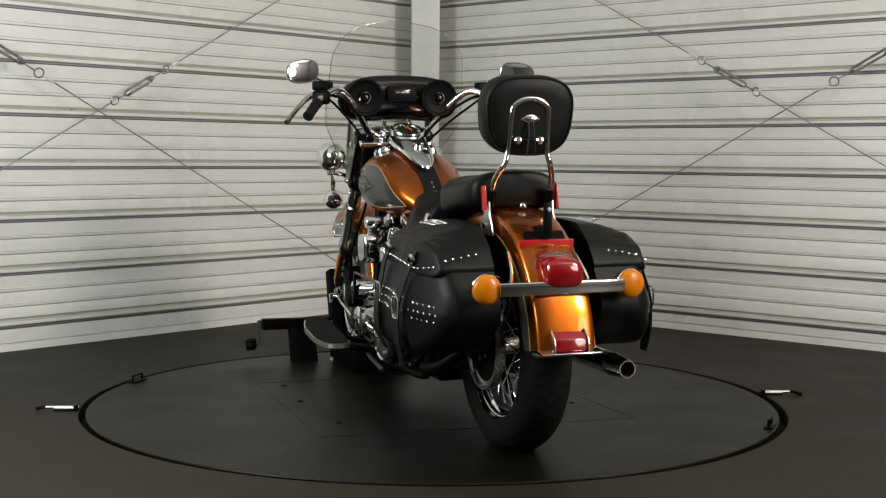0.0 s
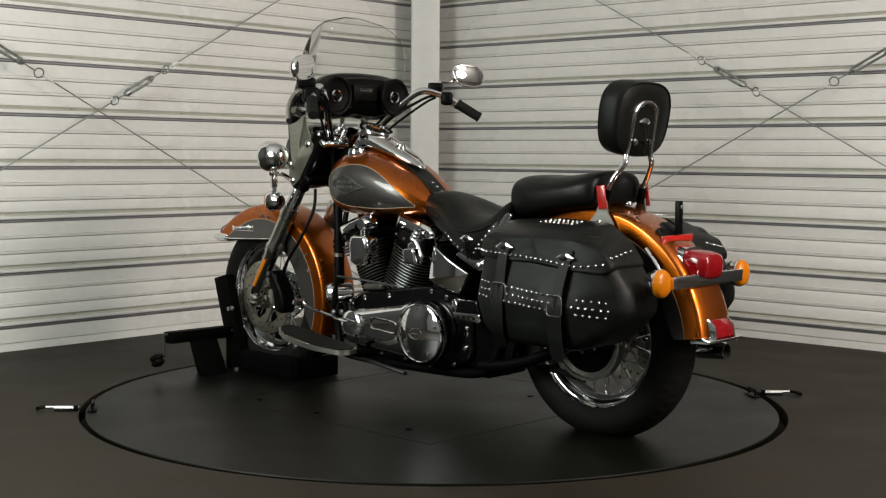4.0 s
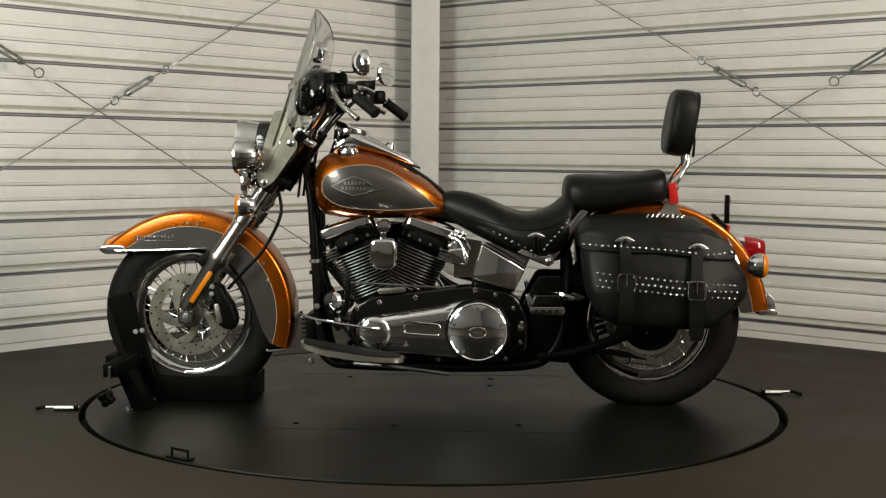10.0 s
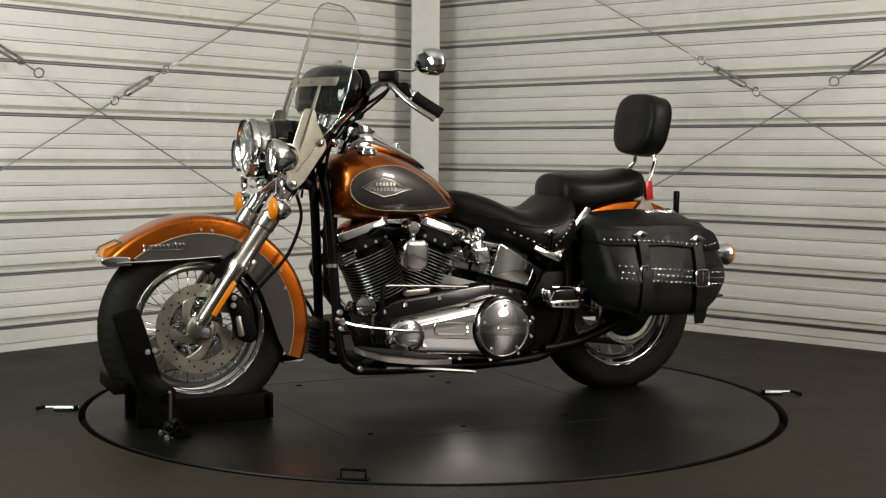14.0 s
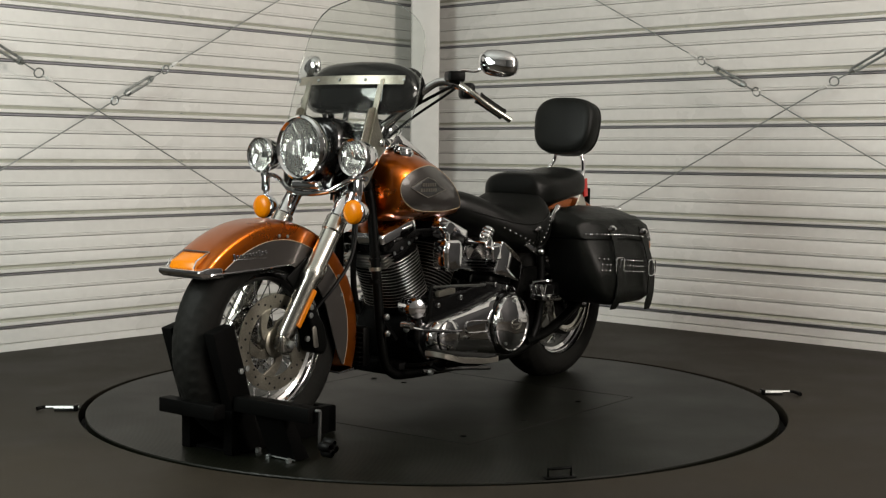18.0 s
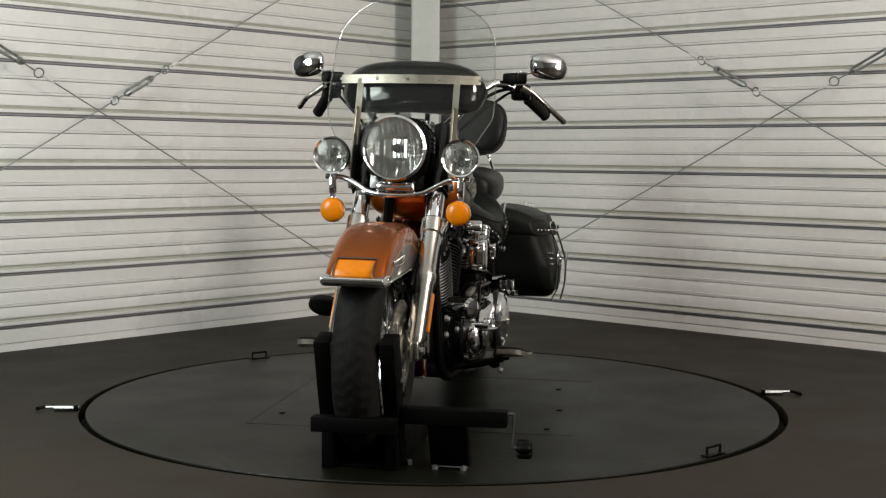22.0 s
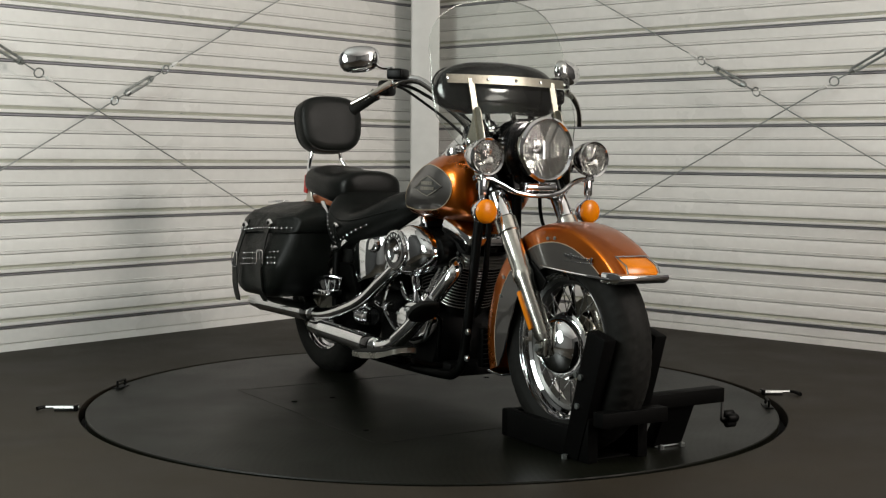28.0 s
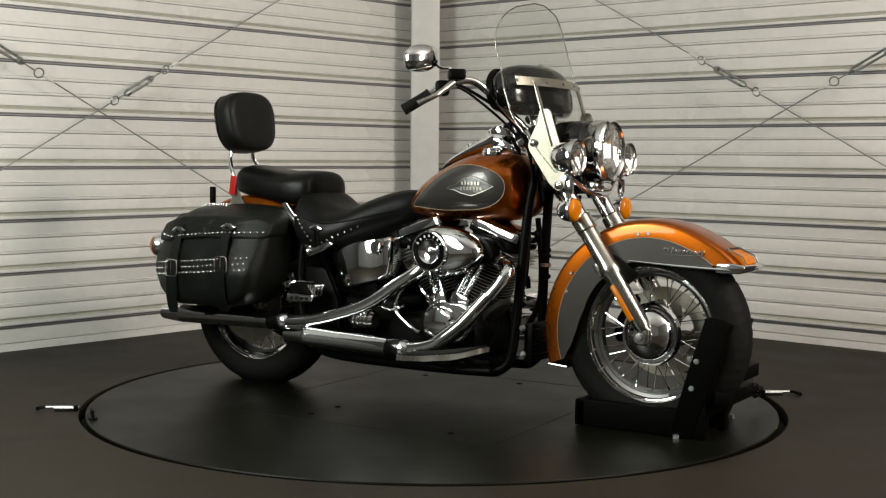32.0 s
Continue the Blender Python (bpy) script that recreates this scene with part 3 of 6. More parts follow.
# fork
FT, FB = Vector((0.455, 0, 0.955)), Vector((0.880, 0, 0.316))
FD = (FB - FT).normalized()
for s, lab in ((1, "left"), (-1, "right")):
    y = s * 0.116
    o = Vector((0, y, 0))
    leg = part("fork_leg", tube([FT + o, FT + FD * 0.34 + o], 0.0275, 24, 1), CHROME, bike, "chrome fork tube")
    part("fork_cover", tube([FT + FD * 0.005 + o, FT + FD * 0.13 + o, FT + FD * 0.245 + o], [0.0415, 0.039, 0.036], 24, 2), BLACK, leg, "black upper fork cover")
    low = part("fork_slider", join(lathe([(0.029, 0), (0.0335, 0.006), (0.0335, 0.05), (0.030, 0.056), (0.030, 0.18), (0.034, 0.19), (0.034, 0.21), (0.029, 0.225), (0.028, 0.40), (0.022, 0.42), (0, 0.42)], axis(FT + FD * 0.335 + o, FD), 28)), ALLOY, bike, "polished alloy fork slider", 30)
    part("axle_clamp", join(box(0.050, 0.030, 0.062, Matrix.Translation(FB + V3(-0.012, y, -0.008)), 0.010, 3), tube([FA + V3(0, y - s * 0.02, 0), FA + V3(0, y + s * 0.018, 0)], 0.021, 16, 1)), ALLOY, low)
    part("slider_boss", join(box(0.030, 0.018, 0.05, Matrix.Translation(FT + FD * 0.53 + V3(-0.034, y, -0.004)) @ Matrix.Rotation(radians(-34), 4, "Y"), 0.006), lathe([(0.008, 0), (0.008, 0.012), (0, 0.012)], axis(FT + FD * 0.53 + V3(-0.034, y, 0.0), (0, s, 0)), 8)), ALLOY, low)
    c = Vector((0.806, y + s * 0.0305, 0.410))
    bm = box(0.0165, 0.008, 0.128, Matrix.Translation(c) @ Matrix.Rotation(math.atan2(-FD.x, -FD.z), 4, "Y"), 0.004, 2)
    part("fork_reflector", bm, AMBER, bike, "amber strip reflector on the fork slider")
# fork yokes, steering head
for k, (t, zz) in enumerate(((0.035, 0.028), (0.20, 0.034))):
    c = FT + FD * t
    yk = box(0.085, 0.290, zz, Matrix.Translation(c + V3(-0.02, 0, 0)) @ Matrix.Rotation(math.atan2(-FD.x, -FD.z), 4, "Y"), 0.012, 3)
    part("fork_yoke", yk, CHROME if k == 0 else SATIN, bike)
part("steering_head", tube([FT + FD * 0.0 + V3(-0.045, 0, 0), FT + FD * 0.24 + V3(-0.045, 0, 0)], 0.032, 20, 1), BLACK, bike)
part("fork_shroud", slab(rounded([(0.50, 0.93), (0.58, 0.93), (0.625, 0.80), (0.60, 0.74), (0.52, 0.78)], 0.02), -0.085, 0.085, 0.015), BLACK, bike)


# front fender
def arc_fender(c, R, crown, hw, a0, a1, r_in, band, n=48, flare=0.0):
    """Crown, side panels and stripes of a valanced fender round the axle c; angles in degrees, r_in(a) the lower edge, flare widens the leading end."""
    angles = [radians(a0 + (a1 - a0) * i / n) for i in range(n + 1)]

    def grow(a):
        return flare * max(0.0, (a0 + 30 - math.degrees(a)) / 30) ** 1.5

    def ring(a, pts):
        g = grow(a)
        return [Vector((c.x + (r + g) * math.cos(a), y, c.z + (r + g) * math.sin(a))) for y, r in pts]

    def top(a):
        ri = max(r_in(a), 0.01)
        e = max(R - band, ri)
        P = [(-hw, e)]
        for k in range(13):
            t = -1 + k / 6
            P.append((hw * math.copysign(abs(math.sin(t * math.pi / 2)) ** 0.75, t), R + (crown - R) * math.cos(t * math.pi / 2) ** 0.8 - 0.004 * abs(t) ** 3))
        P.append((hw, e))
        T = 0.003
        return P + [(hw - T, e)] + [(y * 0.965, r - T) for y, r in P[-2:0:-1]] + [(-hw + T, e)]

    bm_top = skin([ring(a, top(a)) for a in angles])
    sides = []
    for s in (1, -1):
        rows, line = [], []
        for a in angles:
            ri, e = r_in(a), R - band
            if e - ri < 0.0015:
                continue
            rows.append(ring(a, [(s * (hw + 0.0012), e), (s * (hw + 0.002), ri), (s * (hw - 0.003), ri), (s * (hw - 0.003), e)]))
            line += ring(a, [(s * (hw + 0.001), e)])
        sides.append((s, skin(rows), tube(line, 0.0013, 6, 1)))
    return bm_top, sides


def front_lower(a):
    d = math.degrees(a)
    rows = [(38, 0.347), (45, 0.309), (55, 0.272), (70, 0.241), (85, 0.229), (104, 0.236), (125, 0.232), (163, 0.226), (180, 0.240), (191, 0.262), (199, 0.300)]
    return float(np.interp(d, [r[0] for r in rows], [r[1] for r in rows]))


top, sides = arc_fender(FA, 0.352, 0.370, 0.084, 37, 199, front_lower, 0.042, 48, 0.014)
front_fender = part("front_fender", top, ORANGE, bike, "deep amber-painted front fender with pewter sides", 50)
for s, bm, st in sides:
    part("side_panel", bm, GREY, front_fender, "pewter-grey painted panel", 50)
    part("pinstripe", st, STRIPE, front_fender)
    part("fender_trim", tube([(1.150, s * 0.078, 0.525), (1.10, s * 0.0875, 0.528), (0.95, s * 0.088, 0.533), (0.80, s * 0.088, 0.541)], [0.0045, 0.0045, 0.002], 8, 4), CHROME, front_fender, "chrome edge strip")
    # raised chrome script, as plain strokes
    bars = []
    for k in range(11):
        x = 1.045 - 0.0125 * k
        bars.append(box(0.008, 0.003, 0.010 if k not in (0, 8) else 0.019, Matrix.Translation((x, s * 0.0872, 0.574 + 0.0008 * k)) @ Matrix.Rotation(radians(14), 4, "Y"), 0.001, 1))
    bars.append(box(0.135, 0.002, 0.0022, Matrix.Translation((0.985, s * 0.0870, 0.5655)), 0.0005, 1))
    part("script_badge", join(*bars), CHROME, front_fender, "small chrome script badge")
part("fender_tip", slab(rounded([(1.085, 0.516), (1.162, 0.516), (1.180, 0.528), (1.180, 0.541), (1.140, 0.548), (1.090, 0.546)], 0.006), -0.087, 0.087, 0.008, 3), CHROME, front_fender, "chrome fender tip")
part("tip_lens", slab(rounded([(1.112, 0.541), (1.170, 0.543), (1.160, 0.564), (1.116, 0.586), (1.098, 0.580)], 0.006), -0.052, 0.052, 0.007, 2), AMBER, front_fender, "amber ribbed fender lamp")
part("tip_lens_rim", tube([(1.172, -0.056, 0.546), (1.162, -0.055, 0.567), (1.112, -0.054, 0.590), (1.112, 0.054, 0.590), (1.162, 0.055, 0.567), (1.172, 0.056, 0.546)], 0.0024, 8, 1), WELL, front_fender)
part("rear_edge_trim", slab(rounded([(0.520, 0.181), (0.592, 0.177), (0.592, 0.184), (0.521, 0.190)], 0.003), -0.088, 0.088, 0.002), CHROME, front_fender)
for s in (1, -1):
    part("fender_bracket", slab(rounded([(0.80, 0.46), (0.84, 0.50), (0.75, 0.56), (0.72, 0.53)], 0.01), s * 0.086, s * 0.094, 0.002), SATIN, front_fender)
    for x, z in ((0.83, 0.625), (0.865, 0.628), (0.60, 0.49), (0.585, 0.43)):
        part("rivet", BOLT, ZINC, front_fender, at=axis((x, s * 0.0855, z), (0, s, 0)))

# front brake caliper and its line
caliper = part("brake_caliper", join(slab(rounded([(0.70, 0.345), (0.755, 0.425), (0.785, 0.41), (0.762, 0.33), (0.745, 0.265), (0.70, 0.255), (0.685, 0.29)], 0.016), 0.058, 0.128, 0.012, 3), box(0.05, 0.06, 0.10, Matrix.Translation((0.745, 0.095, 0.36)) @ Matrix.Rotation(radians(20), 4, "Y"), 0.012, 3)), SATIN, bike, "black four-piston front brake caliper")
part("caliper_badge", slab(rounded([(0.748, 0.352), (0.766, 0.348), (0.758, 0.300), (0.755, 0.283), (0.734, 0.283), (0.738, 0.305)], 0.011), 0.128, 0.132, 0.002), STEEL, caliper, "pale oval caliper badge")
for x, z in ((0.772, 0.385), (0.785, 0.315), (0.77, 0.41)):
    part("caliper_bolt", lathe([(0.009, 0), (0.009, 0.008), (0, 0.009)], axis((x, 0.126, z), YAX), 8), ZINC, caliper)
part("brake_hose", tube([(0.72, 0.105, 0.40), (0.655, 0.125, 0.47), (0.585, 0.125, 0.55), (0.535, 0.10, 0.66), (0.545, 0.08, 0.74)], 0.006, 8, 6), PLASTIC, bike)

# headlight and its neighbours
headlight = part("headlight", lathe([(0.0, -0.125), (0.045, -0.122), (0.078, -0.10), (0.092, -0.06), (0.096, -0.03), (0.099, -0.02), (0.102, -0.012), (0.101, 0.004), (0.094, 0.010), (0.088, 0.004), (0.086, -0.002)], axis((0.690, 0, 0.890), (1, 0, 0.0)), 48), CHROME, bike, "large round chrome headlight", 35)


def facet_reflector(c, R, depth, strips, bands, seed):
    """A lamp's dished reflector in small mirror facets, tilted to imitate the flutes' glints."""
    rng = random.Random(seed)
    bm = bmesh.new()
    for i in range(strips):
        for k in range(bands):
            quad = []
            ty, tz = rng.uniform(-0.35, 0.35), rng.uniform(-0.25, 0.25)
            for di, dk in ((0, 0), (1, 0), (1, 1), (0, 1)):
                y = R * (2 * (i + di) / strips - 1)
                z = math.sqrt(max(R * R - y * y, 0)) * (2 * (k + dk) / bands - 1)
                x = -depth * (1 - (y * y + z * z) / (R * R)) + R / strips * (ty * (2 * di - 1) + tz * (2 * dk - 1))
                quad.append(bm.verts.new((c[0] + x, c[1] + y, c[2] + z)))
            bm.faces.new(quad)
    return bm


part("reflector", facet_reflector((0.684, 0, 0.890), 0.086, 0.050, 40, 3, 3), REFLECTOR, headlight, "bright faceted reflector", 1)
rings = []
for i in range(41):
    y = -0.084 + 0.168 * i / 40
    half = math.sqrt(max(0.0865 ** 2 - y * y, 0))
    bulge = 0.010 * (1 - (y / 0.09) ** 2) + (0.0012 if i % 2 else 0) - 0.002
    rings.append([Vector((0.690 + bulge * (1 - (2 * k / 10 - 1) ** 2 * 0.8), y, 0.890 + half * (2 * k / 10 - 1))) for k in range(11)])
part("lens", skin(rings, closed=False, caps=False), GLASS, headlight, "clear fluted headlight lens", 60).visible_shadow = False
part("bulb_shield", lathe([(0.014, 0), (0.014, 0.012), (0.010, 0.016), (0, 0.017)], axis((0.638, 0, 0.890), (1, 0, 0)), 16), SATIN, headlight)
part("headlight_nacelle", skin([super_ring(32, lambda p, q: Vector((x - 0.10 * (q * h), w * p, zc + h * q)), 2.8) for x, w, h, zc in ((0.500, 0.070, 0.080, 0.885), (0.530, 0.098, 0.100, 0.882), (0.580, 0.108, 0.108, 0.878), (0.612, 0.106, 0.107, 0.880), (0.626, 0.100, 0.102, 0.884))]), BLACK, headlight, "black headlight nacelle", 50)
part("nacelle_chin", slab(rounded([(0.600, 0.792), (0.668, 0.790), (0.676, 0.765), (0.640, 0.752), (0.600, 0.765)], 0.012, 3), -0.060, 0.060, 0.012, 3), CHROME, headlight, "chrome chin under the headlight")
part("visor_vents", join(*[box(0.030, 0.006, 0.005, Matrix.Translation((0.60, s * 0.109, 0.880 + 0.014 * k)), 0.002, 1) for k in range(4) for s in (1, -1)]), CHROME, headlight)
for s in (1, -1):
    c = Vector((0.665, s * 0.200, 0.864))
    m = axis(c, (1, 0, 0))
    spot = part("spot_lamp", lathe([(0.0, -0.085), (0.020, -0.083), (0.042, -0.065), (0.054, -0.03), (0.057, -0.012), (0.0585, 0.0), (0.056, 0.007), (0.051, 0.003), (0.050, -0.003)], m, 36), CHROME, bike, "round chrome passing lamp", 35)
    part("reflector", facet_reflector((0.659, s * 0.200, 0.864), 0.050, 0.030, 22, 2, 5), REFLECTOR, spot, "", 1)
    part("bulb_shield", lathe([(0.009, -0.026), (0.009, -0.012), (0, -0.010)], m, 12), SATIN, spot)
    part("lens", lathe([(0.050, 0.0), (0.035, 0.006), (0.015, 0.009), (0, 0.0095)], m, 28), GLASS, spot).visible_shadow = False
    part("lamp_stem", join(tube([(0.640, s * 0.200, 0.812), (0.640, s * 0.200, 0.735)], 0.009, 12, 1), box(0.024, 0.020, 0.050, Matrix.Translation((0.642, s * 0.200, 0.772)), 0.005)), CHROME, bike)
    sig = part("turn_signal", lathe([(0.0, -0.050), (0.020, -0.048), (0.034, -0.030), (0.038, -0.008), (0.039, 0.0), (0.037, 0.004)], axis((0.655, s * 0.196, 0.698), (1, 0, 0)), 28), CHROME, bike, "chrome bullet turn signal", 35)
    part("lens", lathe([(0.038, -0.002), (0.037, 0.008), (0.030, 0.016), (0.015, 0.020), (0, 0.021)], axis((0.655, s * 0.196, 0.698), (1, 0, 0)), 28), AMBER, sig, "amber turn signal lens")
part("light_bar", tube([(0.632, 0.225, 0.800), (0.632, 0.17, 0.797), (0.640, 0.125, 0.778), (0.652, 0.085, 0.757), (0.660, 0.03, 0.748), (0.660, -0.03, 0.748), (0.652, -0.085, 0.757), (0.640, -0.125, 0.778), (0.632, -0.17, 0.797), (0.632, -0.225, 0.800)], 0.0085, 12, 6), CHROME, bike, "bent chrome lamp bar")
part("bar_skirt", slab(rounded([(0.600, 0.82), (0.630, 0.82), (0.645, 0.762), (0.59, 0.755)], 0.008), -0.085, 0.085, 0.006), BLACK, bike)

# windshield
def shield_x(y, z):
    return 0.4225 + (1.372 - z) * 0.322 - 1.05 * y * y


rows = []
NZ, NY = 26, 24
for i in range(NZ + 1):
    z = 0.815 + (1.374 - 0.815) * i / NZ
    if z > 1.17:
        hw = 0.262 * max(0.0, 1 - ((z - 1.17) / 0.205) ** 2.6) ** (1 / 2.2)
    else:
        hw = float(np.interp(z, (0.815, 0.86, 0.93, 0.99, 1.08, 1.17), (0.165, 0.195, 0.235, 0.268, 0.270, 0.262)))
    row = []
    for k in range(NY + 1):
        y = hw * (2 * k / NY - 1)
        # the middle of the lower rim rises over the headlight
        zz = z if abs(y) > 0.14 else z + max(0.0, 0.992 - z) * (1 - (abs(y) / 0.14) ** 3)
        row.append(Vector((shield_x(y, zz), y, zz)))
    rows.append(row)
shield = part("windshield", skin(rows, closed=False, caps=False), SCREEN, bike, "tall clear acrylic windshield", 60)
shield.visible_shadow = False
edge = [r[0] for r in rows] + rows[-1][1:-1] + [r[-1] for r in rows[::-1]]
part("windshield_edge", tube([p for p in edge], 0.0021, 6, 1), GLASS, shield)
bandp = [(-0.225 + 0.45 * k / 20) for k in range(21)]
bb = skin([[Vector((shield_x(y, z) + dx, y, z)) for dx, z in ((0.003, 1.094), (0.006, 1.094), (0.006, 1.122), (0.003, 1.122))] for y in bandp])
part("windshield_band", bb, DISC_STEEL, shield, "polished metal windshield band")
for s in (1, -1):
    strap = skin([[Vector((shield_x(s * 0.155, z) + dx, s * 0.155 + dy, z)) for dx, dy in ((0.003, -0.010), (0.007, -0.010), (0.007, 0.010), (0.003, 0.010))] for z in [0.90 + 0.21 * k / 8 for k in range(9)]])
    part("windshield_strap", strap, DISC_STEEL, shield)
    pl = slab(rounded([(0.508, 1.020), (0.500, 0.975), (0.480, 0.935), (0.468, 0.909), (0.470, 0.890), (0.548, 0.778), (0.585, 0.752), (0.606, 0.775), (0.604, 0.830), (0.577, 0.925), (0.545, 1.020)], 0.014, 3), s * 0.152, s * 0.1565, 0.0012, 1)
    part("windshield_bracket", pl, DISC_STEEL, shield, "polished steel windshield side bracket")
    for x, z in ((0.491, 0.910), (0.583, 0.775), (0.595, 0.835)):
        part("bracket_bolt", join(lathe([(0.013, 0), (0.013, 0.008), (0.008, 0.012), (0, 0.012)], axis((x, s * 0.156, z), (0, s, 0)), 14)), CHROME, shield)
    for y in (0.225, 0.10, 0.0):
        part("band_bolt", BOLT, ZINC, shield, at=axis((shield_x(s * y, 1.108) + 0.006, s * y, 1.108), (1, 0, 0.3)))

# audio pod behind the windshield
rings = []
for i in range(25):
    t = -1 + 2 * i / 24
    y = 0.238 * t
    k = (1 - abs(t) ** 3.2) ** 0.45 if abs(t) < 1 else 0.02
    zc = 1.075 + 0.008 * (1 - abs(t)) - 0.010 * t * t
    hz = 0.088 * max(k, 0.05) * (1 - 0.05 * math.cos(t * 3))
    xc = 0.428 - 0.55 * y * y
    rings.append(super_ring(20, lambda cx, cz: Vector((xc + 0.062 * max(k, 0.05) * cx - 0.020 * cz * k, y, zc + 0.006 + hz * cz)), 2.6))
pod = part("audio_pod", skin(rings), BLACK, bike, "black windshield audio pod with two speakers", 50)
for s in (1, -1):
    m = axis((0.349, s * 0.145, 1.084), (-1, 0, -0.05))
    sp = part("speaker", lathe([(0.068, -0.012), (0.070, 0.006), (0.066, 0.012), (0.060, 0.010), (0.055, 0.002), (0.020, -0.006), (0.0, -0.006)], m, 32), PLASTIC, pod, "round black speaker", 30)
    part("speaker_ring", lathe([(0.024, 0.004), (0.021, 0.008), (0.018, 0.004), (0.021, 0.001), (0.024, 0.004)], m, 24), CHROME, sp)
    part("speaker_dome", lathe([(0.016, -0.004), (0.011, 0.004), (0, 0.006)], m, 20), BLACK, sp)
radio = part("radio", box(0.020, 0.115, 0.060, Matrix.Translation((0.358, 0, 1.098)), 0.005), PLASTIC, pod, "car radio with a dim display")
part("radio_display", box(0.004, 0.062, 0.018, Matrix.Translation((0.3475, 0, 1.105)), 0.001), DISPLAY, radio)
part("radio_button", join(*[box(0.004, 0.010, 0.006, Matrix.Translation((0.3475, -0.042 + 0.014 * k, 1.084)), 0.001, 1) for k in range(7)]), PLASTIC, radio)
part("radio_text_bar", join(*[box(0.002, 0.012, 0.003, Matrix.Translation((0.345, -0.018 + 0.018 * k, 1.105)), 0, 1) for k in range(3)]), STEEL, radio)
for s in (1, -1):
    part("pod_bracket", tube([(0.42, s * 0.05, 1.01), (0.44, s * 0.05, 0.95)], 0.010, 10, 1), CHROME, pod)

# handlebar and controls
bar = [(0.145, 0.390, 1.012), (0.20, 0.350, 1.055), (0.255, 0.300, 1.095), (0.305, 0.245, 1.108), (0.355, 0.190, 1.060), (0.41, 0.130, 0.985), (0.435, 0.095, 0.950), (0.435, 0.05, 0.942), (0.435, 0.0, 0.942)]
bar = [(x + dx, y + 0.3 * dx, z) for (x, y, z), dx in zip(bar, (0.034, 0.032, 0.022, 0.008, 0, 0, 0, 0, 0))] + [(x, -y, z) for x, y, z in bar[-2::-1]]
part("handlebar", tube(bar, 0.0135, 14, 5), CHROME, bike, "high chrome handlebar")
for y in (0.045, -0.045):
    part("bar_riser", join(tube([(0.435, y, 0.950), (0.445, y, 0.895)], 0.017, 14, 1), box(0.05, 0.03, 0.045, Matrix.Translation((0.436, y, 0.945)), 0.010, 3)), CHROME, bike)
for s in (1, -1):
    ahead = V3(0.034, 0.010, 0) if s == 1 else V3(0, 0, 0)
    g0, g1 = Vector((0.140, s * 0.394, 1.008)) + ahead, Vector((0.215, s * 0.337, 1.066)) + ahead
    d = (g1 - g0).normalized()
    grip = part("grip", lathe([(0.0, 0), (0.017, 0.0), (0.0195, 0.004), (0.018, 0.010), (0.0185, 0.09), (0.021, 0.10), (0.0, 0.10)], axis(g0, d), 20), RUBBER, bike, "black rubber handlebar grip")
    part("switch_housing", join(box(0.045, 0.060, 0.05, Matrix.Translation(g1 + d * 0.035 + V3(0, 0, -0.004)) @ Matrix.Rotation(s * radians(-37), 4, "Z"), 0.012, 3), box(0.055, 0.065, 0.034, Matrix.Translation(g1 + d * 0.065 + V3(0.024, 0, 0.024)) @ Matrix.Rotation(s * radians(-37), 4, "Z"), 0.008, 3)), SATIN, bike, "black switch and reservoir housing")
    l0 = g1 + d * 0.05 + V3(0.038, s * 0.018, 0.004)
    reach, rise = (0.185, -0.010) if s == 1 else (0.140, 0.002)
    part("lever", tube([l0, l0 - d * 0.05 + V3(0.024, s * 0.014, 0.002), l0 - d * 0.6 * reach + V3(0.036, s * 0.026, rise * 0.5), l0 - d * reach + V3(0.030, s * 0.034, rise)], [0.011, 0.0095, 0.0085, 0.010], 10, 5), ALLOY, bike, "polished hand lever")
    mc = Vector((0.220, s * 0.412, 1.170))
    ms = part("mirror_stem", tube([g1 + d * 0.05 + V3(0.012, 0, 0.03), g1 + d * 0.05 + V3(0.016, 0, 0.052), Vector((0.245, s * 0.345, 1.145)), mc + V3(0.018, -s * 0.03, -0.002)], 0.0050, 8, 5), CHROME, bike)
    yaw = Matrix.Translation(mc) @ Matrix.Rotation(s * radians(19), 4, "Z")
    rings = []
    for t, k in ((0.030, 0.05), (0.027, 0.45), (0.018, 0.80), (0.004, 0.97), (-0.008, 1.0), (-0.012, 0.95)):
        rings.append(super_ring(24, lambda cy, cz: yaw @ V3(t, s * (cy * 0.067 * k), (cz * 0.044 - 0.006 * cy) * k), 2.5))
    mirror = part("mirror", skin(rings), CHROME, bike, "chrome oval rear-view mirror", 50)
    part("mirror_glass", skin([super_ring(28, lambda cy, cz: yaw @ V3(t, s * (cy * 0.061 * k), (cz * 0.039 - 0.006 * cy) * k), 2.5) for t, k in ((-0.0110, 1.0), (-0.0125, 1.0), (-0.0145, 0.80), (-0.0158, 0.60), (-0.0166, 0.40), (-0.0171, 0.20), (-0.0172, 0.03))]), MIRROR, mirror, "mirror glass", 60)
    part("control_cable", tube([g1 + d * 0.08 + V3(0.01, 0, -0.015), Vector((0.30, s * 0.24, 1.075)), Vector((0.38, s * 0.15, 1.0)), Vector((0.43, s * 0.09, 0.90)), Vector((0.45, s * 0.08, 0.78))], 0.0055, 8, 6), PLASTIC, bike)
    part("brake_line", tube([g1 + d * 0.06 + V3(0.03, 0, -0.012), Vector((0.32, s * 0.27, 1.06)), Vector((0.40, s * 0.16, 0.96)), Vector((0.46, s * 0.07, 0.84)), Vector((0.48, s * 0.06, 0.72))], 0.0045, 8, 6), PLASTIC, bike)

